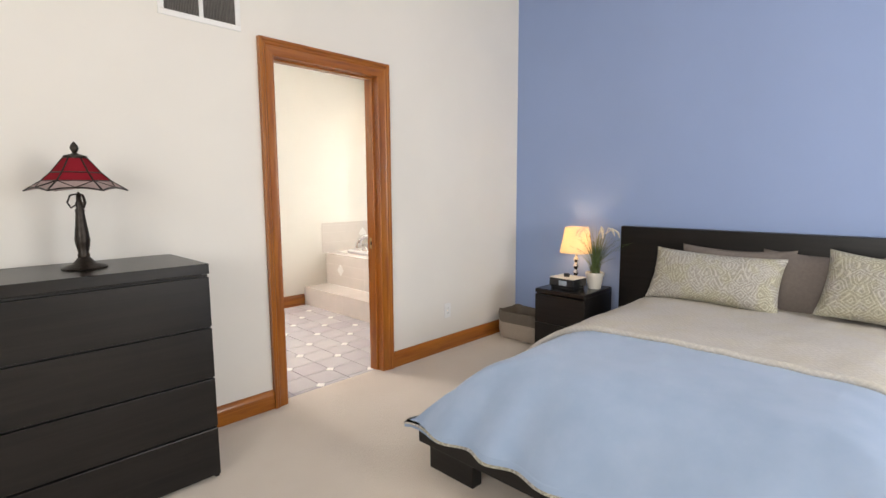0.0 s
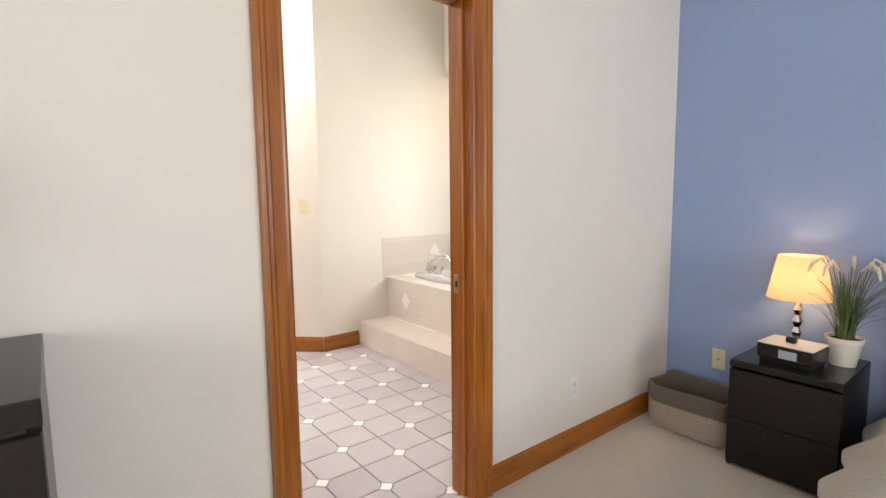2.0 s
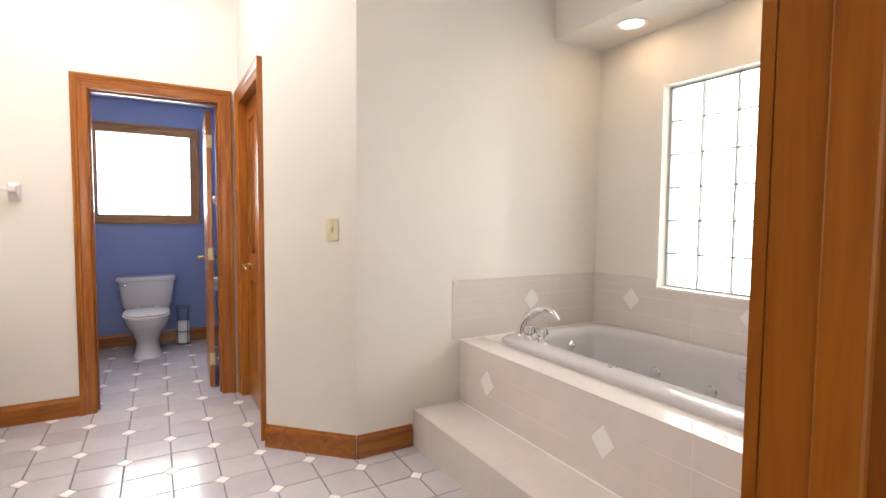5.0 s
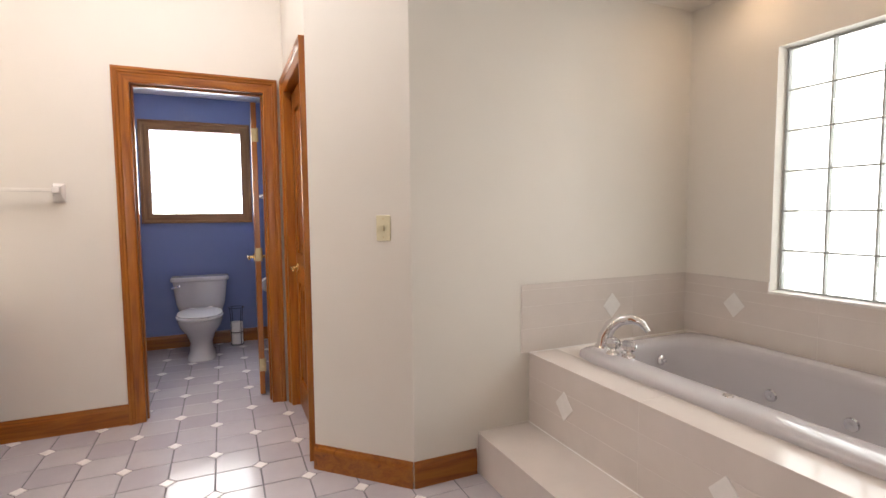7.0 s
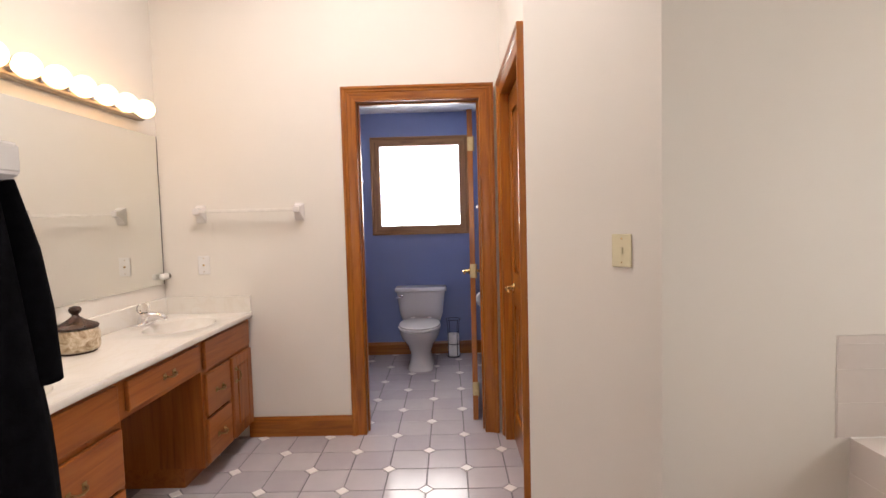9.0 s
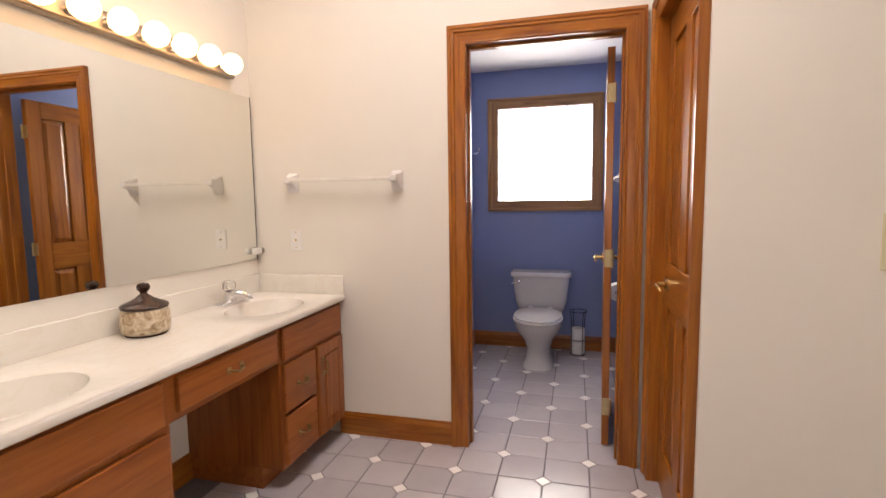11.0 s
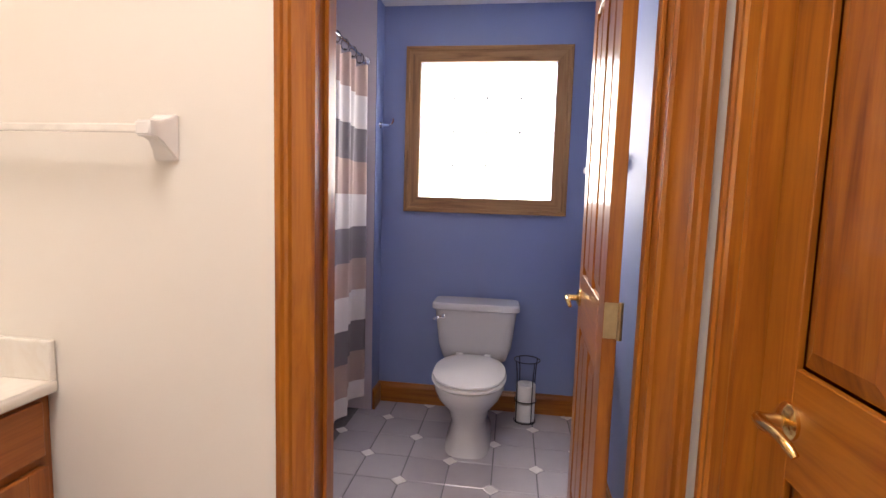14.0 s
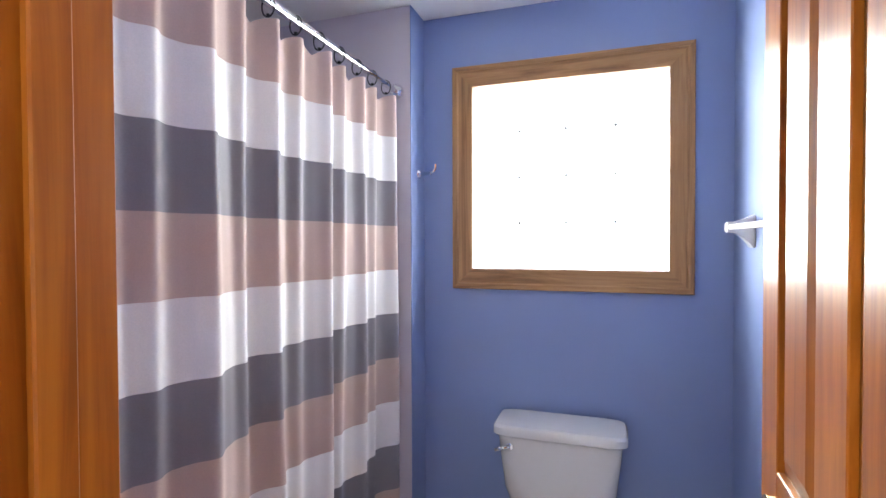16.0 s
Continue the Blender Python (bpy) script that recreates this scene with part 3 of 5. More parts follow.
# ---- bedroom things ----
def dresser(at):
    root = tagged(empty("dresser", at), "black-brown wooden dresser with four flush drawers", "dresser")
    w, d, h = 0.80, 0.48, 0.97
    Shape().box(0, d - 0.02, 0, 0.018, 0, h - 0.05).box(0, d - 0.02, w - 0.018, w, 0, h - 0.05).box(0, 0.01, 0.018, w - 0.018, 0.03, h - 0.05).box(0.01, d - 0.06, 0.018, w - 0.018, 0.0, 0.05).make("carcass", EBONY["z"], root)
    Shape().box(0, d, -0.002, w + 0.002, h - 0.045, h, 0.003).make("top", EBONY["y"], root)
    z = 0.02
    for k in range(4):
        Shape().box(d - 0.02, d, 0.001, w - 0.001, z, z + 0.216, 0.002).make("drawer_front", EBONY["y"], root)
        # dark strip behind the drawers paints the shade of the gap
        Shape().box(d - 0.035, d - 0.02, 0.02, w - 0.02, z + 0.216, z + 0.226).make("finger_gap_shade", SLOTSHADE, root)
        z += 0.2255
    return root


dresser((BW + 0.02, 0.09, 0.012))


def stained_lamp(at):
    root = tagged(empty("table_lamp", at), "bronze table lamp with red stained-glass shade, unlit", "lamp")
    Shape().lathe([(0.001, 0), (0.085, 0), (0.088, 0.006), (0.075, 0.014), (0.045, 0.022), (0.03, 0.04), (0.022, 0.05), (0.024, 0.058), (0.02, 0.07), (0.027, 0.1), (0.03, 0.125), (0.022, 0.19), (0.017, 0.24), (0.019, 0.25), (0.013, 0.262),
                   (0.016, 0.28), (0.011, 0.29), (0.009, 0.32), (0.001, 0.33)], 20).make("base", BRONZE, root, smooth=True)
    arms = Shape()
    for k in range(3):
        a = k * 2.094 + 0.4
        arms.tube([(0.01 * math.cos(a), 0.01 * math.sin(a), 0.275), (0.03 * math.cos(a), 0.03 * math.sin(a), 0.262), (0.042 * math.cos(a), 0.042 * math.sin(a), 0.285), (0.03 * math.cos(a), 0.03 * math.sin(a), 0.315), (0.008 * math.cos(a), 0.008 * math.sin(a), 0.32)], 0.004, 6)
    arms.make("arms", BRONZE, root, smooth=True)
    n = 6
    rows = [(0.04, 0.475), (0.09, 0.41), (0.125, 0.375), (0.185, 0.335)]

    def pt(k, r, z):
        a = k * 2 * math.pi / n + 0.3
        return Vector((r * math.cos(a), r * math.sin(a), z))
    for k in range(n):
        p = Shape()
        p.loops([[pt(k, r, z), pt(k + 1, r, z), pt(k + 1, r - 0.003, z - 0.003), pt(k, r - 0.003, z - 0.003)] for r, z in rows[:3]])
        p.make("red_pane", RED, root)
        q = Shape()
        mid = (pt(k, rows[3][0], rows[3][1]) + pt(k + 1, rows[3][0], rows[3][1])) / 2 + Vector((0, 0, 0.012))
        a0, b0, a1, b1 = pt(k, *rows[2]), pt(k + 1, *rows[2]), pt(k, *rows[3]), pt(k + 1, *rows[3])
        dn = Vector((0, 0, -0.003))
        q.loops([[a0, (a0 + b0) / 2, b0, b0 + dn, (a0 + b0) / 2 + dn, a0 + dn], [a1, mid, b1, b1 + dn, mid + dn, a1 + dn]])
        q.make("scalloped_pane", SKIRT, root)
    lead = Shape()
    for k in range(n):
        lead.tube([pt(k, r, z) for r, z in rows], 0.0035, 6)
        for r, z in rows[:3]:
            lead.tube([pt(k, r, z), pt(k + 1, r, z)], 0.003, 6)
        a1, b1 = pt(k, *rows[3]), pt(k + 1, *rows[3])
        lead.tube([a1, a1.lerp(b1, 0.25) + Vector((0, 0, 0.009)), a1.lerp(b1, 0.5) + Vector((0, 0, 0.012)), a1.lerp(b1, 0.75) + Vector((0, 0, 0.009)), b1], 0.0035, 6)
        lead.tube([pt(k, *rows[2]), a1.lerp(b1, 0.5) + Vector((0, 0, 0.012)), pt(k + 1, *rows[2])], 0.0025, 6)
    lead.make("lead_came", BRONZE, root, smooth=True)
    Shape().lathe([(0.042, 0.47), (0.044, 0.48), (0.018, 0.487), (0.008, 0.492), (0.012, 0.5), (0.017, 0.512), (0.013, 0.525), (0.005, 0.535), (0.001, 0.54)], 16).make("finial", BRONZE, root, smooth=True)
    return root


stained_lamp((-2.47, 0.5, 0.982)).scale = (0.9, 0.9, 0.93)


def bed():
    root = tagged(empty("bed", (-0.72, 1.6, 0.012)), "dark wooden platform bed with a tall headboard", "bed")
    o = Matrix.Translation((0.72, -1.6, -0.012))
    x0, x1, y0, y1 = -1.69, 0.25, 1.57, 3.72
    Shape().box(x0, x1, BN - 0.1, BN - 0.03, 0.01, 1.01, 0.006, m=o).make("headboard", EBONY["x"], root)
    s = Shape().box(x0 + 0.02, x1 - 0.02, y0 + 0.01, y0 + 0.045, 0.12, 0.205, 0.004, m=o).box(x0 + 0.02, x0 + 0.055, y0 + 0.045, y1, 0.12, 0.205, 0.004, m=o).box(x1 - 0.055, x1 - 0.02, y0 + 0.045, y1, 0.12, 0.205, 0.004, m=o)
    s.box(x0 + 0.055, x1 - 0.055, y0 + 0.045, y1, 0.16, 0.2, m=o).make("frame", EBONY["x"], root)
    for x in (x0 + 0.08, x1 - 0.34):
        for y in (y0 + 0.025, y1 - 0.2):
            Shape().box(x, x + 0.26, y, y + 0.06, 0.002, 0.12, 0.003, m=o).make("foot", EBONY["x"], root)
    Shape().box(x0 + 0.2, x1 - 0.2, y0 + 0.22, BN - 0.11, 0.2, 0.41, 0.08, 4, m=o).make("mattress", WHITEPL, root, smooth=True)
    return root


bed()


def drape(x, y, x0, x1, y0, top, hang, lift=0.0):
    """Height of the bedding over the mattress, with soft wrinkles."""
    w = 0.012 * noise.noise(Vector((x * 2.2, y * 2.2, 0.3))) + 0.006 * noise.noise(Vector((x * 6, y * 5, 1.7))) + 0.003 * noise.noise(Vector((x * 14, y * 9, 4.0)))
    return top + w + lift


def bedding(name, y0, y1, mat, label, x0=-1.7, x1=0.26, top=0.54, edge=None, front=True, thick=0.025, low=0.25):
    """A cover that lies on the mattress and rolls over its sides."""
    def f(u, v):
        r = 0.5
        hang = top - low
        # arc lengths over side - top - side
        wide = x1 - x0
        s = u * (wide + 2 * hang) - hang
        deep = y1 - y0 + (hang if front else 0)
        q = v * deep - (hang if front else 0)
        if edge:
            q += edge(s) * v * v

        def roll(k, lim):
            # distance beyond the edge -> (outward, down)
            if k <= -r:
                return k, 0.0
            a = min((k + r) / (r + 0.5 * lim), 1.0)
            return -r + r * a ** 0.9, lim * a ** 1.9
        cx = (x0 + x1) / 2
        k = abs(s - wide / 2) - wide / 2
        ox, dz = roll(k, hang)
        x = cx + math.copysign(wide / 2 + ox, s - wide / 2)
        dzy, y = 0.0, y0 + q
        if front:
            oy, dzy = roll(-q, hang)
            y = y0 - oy
        z = drape(x, y, x0, x1, y0, top, hang) - max(dz, dzy) - 0.25 * min(dz, dzy)
        fall = max(dz, dzy) / hang
        if fall > 0.2:
            k2 = fall * 0.02
            y += k2 * math.sin(x * 17 + 2 * math.sin(x * 5)) if dzy > dz else 0
            x += k2 * math.sin(y * 15 + 2 * math.sin(y * 4)) if dz >= dzy else 0
            z += 0.004 * fall * math.sin((x + y) * 9)
        z += 0.006 * math.sin(x * 3.1 + y * 7) * (1 - fall)
        return (x, y, max(z, 0.22))
    s = Shape().grid(110, 90, f)
    ob = s.make(name, mat, smooth=True, angle=180)
    md = ob.modifiers.new("thickness", "SOLIDIFY")
    md.thickness, md.offset = thick, -1
    return tagged(ob, label, "bedding")


bedding("duvet", 1.53, 2.95, DUVET, "light blue cotton duvet rumpled over the bed")
bedding("duvet_lining", 1.522, 1.9, PRINT, "patterned lining showing under the duvet's hem", x0=-1.7, x1=0.26, top=0.5, low=0.215, thick=0.008)
bedding("sheet", 2.5, 3.7, SHEET, "beige faintly patterned turned-down sheet on the bed", x0=-1.71, x1=0.27, top=0.565, front=False, thick=0.03, low=0.3)


def pillow(name, w, h, d, mat, at, label):
    s = Shape()
    n = 26
    for sg in (1, -1):
        def g(u, v, sg=sg):
            a, b = 2 * u - 1, 2 * v - 1
            e = (max(0, 1 - abs(a) ** 2.6) * max(0, 1 - abs(b) ** 2.6)) ** 0.5
            flange = 0.004
            x = a * w / 2 * (1 - 0.05 * (1 - b * b))
            z = b * h / 2 * (1 - 0.13 * (1 - a * a))
            y = sg * (d / 2 * e + flange) + 0.006 * noise.noise(Vector((x * 7, z * 7, sg + w)))
            return (x, y, z + h / 2)
        s.grid(n, n, g)
    bmesh.ops.remove_doubles(s.bm, verts=s.bm.verts, dist=0.0095)
    return tagged(s.make(name, mat, smooth=True, at=at, angle=80), label, "pillow", "pillows on the bed")


pillow("pillow", 0.66, 0.42, 0.15, GREYPIL, pose(-0.9, 3.63, 0.5, -12, 0, 0), "plain taupe pillow leaning on the headboard")
pillow("pillow", 0.66, 0.42, 0.15, GREYPIL, pose(-0.42, 3.63, 0.5, -12, 0, 0), "plain taupe pillow leaning on the headboard")
pillow("pillow", 0.76, 0.37, 0.19, PRINT, pose(-0.985, 3.44, 0.55, -28, 2, 2), "beige paisley-print pillow leaning on the bed")
pillow("pillow", 0.8, 0.4, 0.19, PRINT, pose(-0.05, 3.43, 0.55, -26, 5, -3), "beige paisley-print pillow leaning on the bed")


def nightstand(at):
    root = tagged(empty("nightstand", at), "black-brown nightstand with two drawers and glossy top", "nightstand")
    w, d, h = 0.42, 0.44, 0.51
    Shape().box(0, 0.016, 0.02, d, 0, h - 0.03).box(w - 0.016, w, 0.02, d, 0, h - 0.03).box(0.016, w - 0.016, d - 0.01, d, 0.02, h - 0.03).box(0.016, w - 0.016, 0.05, d - 0.01, 0.0, 0.04).make("carcass", EBONY["z"], root)
    Shape().box(-0.001, w + 0.001, 0, d, h - 0.03, h - 0.003, 0.003).make("top", EBONY["x"], root)
    Shape().box(0.002, w - 0.002, 0.003, d - 0.003, h - 0.003, h + 0.002, 0.001, 1).make("glass_top", BLACKPL, root)
    for z in (0.02, 0.246):
        Shape().box(0.001, w - 0.001, 0, 0.018, z, z + 0.222, 0.002).make("drawer_front", EBONY["x"], root)
    return root


nightstand((-2.185, 3.33, 0.012))
NZ = 0.525


def bedside_lamp(at):
    root = tagged(empty("bedside_lamp", at), "small lit lamp with chrome ball stem and cream shade", "lamp")
    Shape().lathe([(0.001, 0), (0.055, 0), (0.055, 0.008), (0.02, 0.014), (0.012, 0.02), (0.022, 0.04), (0.012, 0.058), (0.022, 0.08), (0.012, 0.1), (0.024, 0.124), (0.012, 0.148), (0.022, 0.17), (0.011, 0.19), (0.009, 0.25), (0.001, 0.252)], 24).make("base", CHROME, root, smooth=True)
    Shape().lathe([(0.115, 0.215), (0.117, 0.217), (0.083, 0.385), (0.081, 0.385), (0.115, 0.215)], 32, caps=False).make("shade", SHADE, root, smooth=True)
    Shape().lathe([(0.001, 0.25), (0.012, 0.255), (0.024, 0.28), (0.028, 0.3), (0.02, 0.32), (0.001, 0.33)], 16).make("bulb", SMALLBULB, root, smooth=True)
    return root


bedside_lamp((-2.03, 3.68, NZ)).scale = (1.12, 1.12, 1.2)


def clock_radio(at):
    root = tagged(empty("clock_radio", at), "black box radio with pale top on the nightstand", "radio")
    Shape().box(-0.11, 0.11, -0.09, 0.09, 0.022, 0.085, 0.008).make("body", BLACKPL, root)
    Shape().box(-0.1, 0.1, -0.08, 0.08, 0.0, 0.02, 0.004).make("foot", BLACKPL, root)
    Shape().box(-0.108, 0.108, -0.088, 0.088, 0.0855, 0.092, 0.003).make("lid", POT, root)
    Shape().box(-0.02, 0.05, -0.0925, -0.0905, 0.035, 0.072, 0.0005, 1).make("display", plain("grey_display", (0.35, 0.4, 0.45), 0.2), root)
    Shape().box(-0.02, 0.02, -0.03, 0.0, 0.093, 0.12, 0.006).make("knob", BLACKPL, root)
    return root


clock_radio(pose(-1.985, 3.475, NZ, 0, 0, -4))


def grass_plant(at):
    root = tagged(empty("potted_plant", at), "ornamental grass with pale plumes in cream pot", "plant")
    Shape().lathe([(0.001, 0), (0.038, 0), (0.052, 0.08), (0.056, 0.082), (0.057, 0.1), (0.05, 0.1), (0.048, 0.085), (0.001, 0.084)], 24).make("pot", POT, root, smooth=True)
    Shape().lathe([(0.001, 0.0845), (0.0475, 0.0855), (0.0475, 0.09), (0.001, 0.094)], 16).make("soil", SOIL, root)
    rnd = random.Random(4)
    leaves = Shape()
    for k in range(120):
        a, lean, h = rnd.uniform(0, 6.283), rnd.uniform(0.02, 0.2) * rnd.random() ** 0.5, rnd.uniform(0.14, 0.3)
        b = rnd.uniform(0, 0.03)
        pts = []
        for i in range(6):
            q = i / 5
            r = b + lean * q ** 1.8
            pts.append(Vector((r * math.cos(a), r * math.sin(a), 0.088 + h * (q - 0.32 * q ** 3 * lean / 0.2))))
        sidev = Vector((-math.sin(a), math.cos(a), 0))
        rings = [[p - sidev * 0.0032 * (1 - 0.85 * i / 5), p + sidev * 0.0032 * (1 - 0.85 * i / 5), p + Vector((0, 0, 0.0012))] for i, p in enumerate(pts)]
        leaves.loops(rings)
    for k in range(7):
        a = k * 0.9 + rnd.uniform(-0.2, 0.2)
        r1 = rnd.uniform(0.1, 0.15)
        stem = [Vector((r * math.cos(a), r * math.sin(a), 0.09 + z)) for r, z in ((0.01, 0), (0.03, 0.14), (0.06, 0.25), (r1 * 0.75, 0.285), (r1, 0.265), (r1 + 0.012, 0.235))]
        leaves.tube(stem[:4], 0.0015, 5)
        Shape().tube(stem[2:], [0.002, 0.005, 0.0065, 0.003], 7).make("plume", PLUME, root, smooth=True)
    tagged(leaves.make("leaves", LEAF, root), kind="stuff")
    return root


grass_plant((-1.835, 3.62, NZ)).scale = (1.25, 1.25, 1.25)


def fabric_bin(at):
    root = tagged(empty("storage_bin", at), "open soft fabric bin in two brown tones", "storage bin")
    w, d, h = 0.44, 0.3, 0.235

    def ring(z, out, soft=0.085):
        pts = []
        for cx, cy, a0 in ((w / 2 - soft, d / 2 - soft, 0), (-w / 2 + soft, d / 2 - soft, 90), (-w / 2 + soft, -d / 2 + soft, 180), (w / 2 - soft, -d / 2 + soft, 270)):
            for i in range(6):
                a = radians(a0 + i * 18)
                pts.append(Vector((cx + (soft + out) * math.cos(a), cy + (soft + out) * math.sin(a), z + 0.008 * math.sin(cx * 7 + i))))
        return pts
    lower = Shape().loops([ring(0.0, -0.03), ring(0.006, -0.012), ring(0.06, 0.0), ring(0.15, -0.002)], caps=False)
    lower.bm.faces.new(list(lower.bm.verts)[:24])
    lower.make("lower_panel", BINLIGHT, root, smooth=True)
    Shape().loops([ring(0.147, 0.001), ring(0.2, 0.006), ring(h, 0.0), ring(h + 0.004, -0.006), ring(h, -0.012), ring(0.03, -0.02)], caps=False).make("upper_band", BINDARK, root, smooth=True)
    Shape().loops([ring(0.03, -0.02), ring(0.032, -0.14)], caps=False).make("lining", BINDARK, root)
    return root


fabric_bin(pose(-2.44, 3.58, 0.014, 0, 0, -5))


def wall_plate(name, at, mat, label, switch=False, jack=False):
    """Cover plate in the x-z plane, facing -y."""
    root = tagged(empty(name, at), label, "switch" if switch else "outlet")
    Shape().box(-0.036, 0.036, -0.006, 0, -0.058, 0.058, 0.003).make("plate", mat, root)
    if switch:
        Shape().box(-0.006, 0.006, -0.012, -0.006, -0.012, 0.012, 0.002).make("toggle", mat, root)
    elif jack:
        Shape().lathe([(0.001, 0), (0.006, 0), (0.005, 0.006), (0.001, 0.007)], 12, pose(0, -0.006, 0, 90, 0, 0)).make("jack", BRASS, root)
    else:
        for z in (-0.02, 0.02):
            Shape().box(-0.015, 0.015, -0.0075, -0.006, z - 0.013, z + 0.013, 0.004).make("socket", mat, root)
            for x in (-0.006, 0.006):
                # slots are dark slivers on the socket, shade put into the colour
                Shape().box(x - 0.001, x + 0.001, -0.008, -0.0076, z - 0.005, z + 0.004).make("slot", SLOTSHADE, root)
    for z in (-0.042, 0.042) if (switch or jack) else (0.0,):
        Shape().lathe([(0.001, 0), (0.003, 0), (0.002, 0.0015), (0.001, 0.0016)], 8, pose(0, -0.006, z, 90, 0, 0)).make("screw", BRASS, root)
    return root


wall_plate("outlet", pose(BW, 2.9, 0.33, 0, 0, 90), WHITEPL, "white outlet cover on the cream wall")
wall_plate("outlet", pose(-2.43, BN, 0.35, 0, 0, 0), IVORY, "ivory cable outlet on the blue wall", jack=True)
wall_plate("light_switch", pose(-5.142, 2.553, 1.21, 0, 0, 46.5), IVORY, "ivory toggle switch on the angled wall", switch=True)
wall_plate("outlet", pose(TW, 0.42, 1.095, 0, 0, 90), WHITEPL, "white switch plate above the vanity", jack=True)
wall_plate("light_switch", pose(-7.72, YT, 1.12, 0, 0, 0), WHITEPL, "white switch plate on the blue wall", switch=True)


def vent(at):
    root = tagged(empty("air_vent", at), "white return-air grille with dark louvres", "vent")
    w, h = 0.4, 0.32
    Shape().box(-w / 2, w / 2, -0.008, 0, 0, 0.028, 0.002).box(-w / 2, w / 2, -0.008, 0, h - 0.028, h, 0.002).box(-w / 2, -w / 2 + 0.028, -0.008, 0, 0.028, h - 0.028, 0.002).box(w / 2 - 0.028, w / 2, -0.008, 0, 0.028, h - 0.028, 0.002).box(-0.01, 0.01, -0.008, 0, 0.028, h - 0.028).make("frame", WHITEPL, root)
    # dark sheet behind the louvres, painted as the duct's shade
    Shape().box(-w / 2 + 0.028, w / 2 - 0.028, -0.002, -0.0005, 0.028, h - 0.028).make("back", SLOTSHADE, root)
    metal = plain("grey_louvre", (0.24, 0.22, 0.2), 0.5)
    slat = Shape().box(-0.0009, 0.0009, -0.0075, -0.0022, 0.028, h - 0.028).mesh("slat", metal)
    for half in (-1, 1):
        for k in range(22):
            s = new("slat", slat)
            s.parent, s.location = root, (half * (0.016 + k * 0.0073), 0, 0)
    return root


vent(pose(BW, 1.115, 2.125, 0, 0, 90))


# ---- bathroom things ----
DK, DZ, ST, SZ = 3.28, 0.565, 2.985, 0.205
X0, X1 = -5.05, BT
TUB = (-4.93, -3.0, 3.44, 4.33)      # outer rim


def ellipse_ring(x0, x1, y0, y1, z, p=3.2, n=64):
    cx, cy, a, b = (x0 + x1) / 2, (y0 + y1) / 2, (x1 - x0) / 2, (y1 - y0) / 2
    pts = []
    for i in range(n):
        t = 2 * math.pi * i / n
        c, s = math.cos(t), math.sin(t)
        pts.append(Vector((cx + a * math.copysign(abs(c) ** (2 / p), c), cy + b * math.copysign(abs(s) ** (2 / p), s), z)))
    return pts


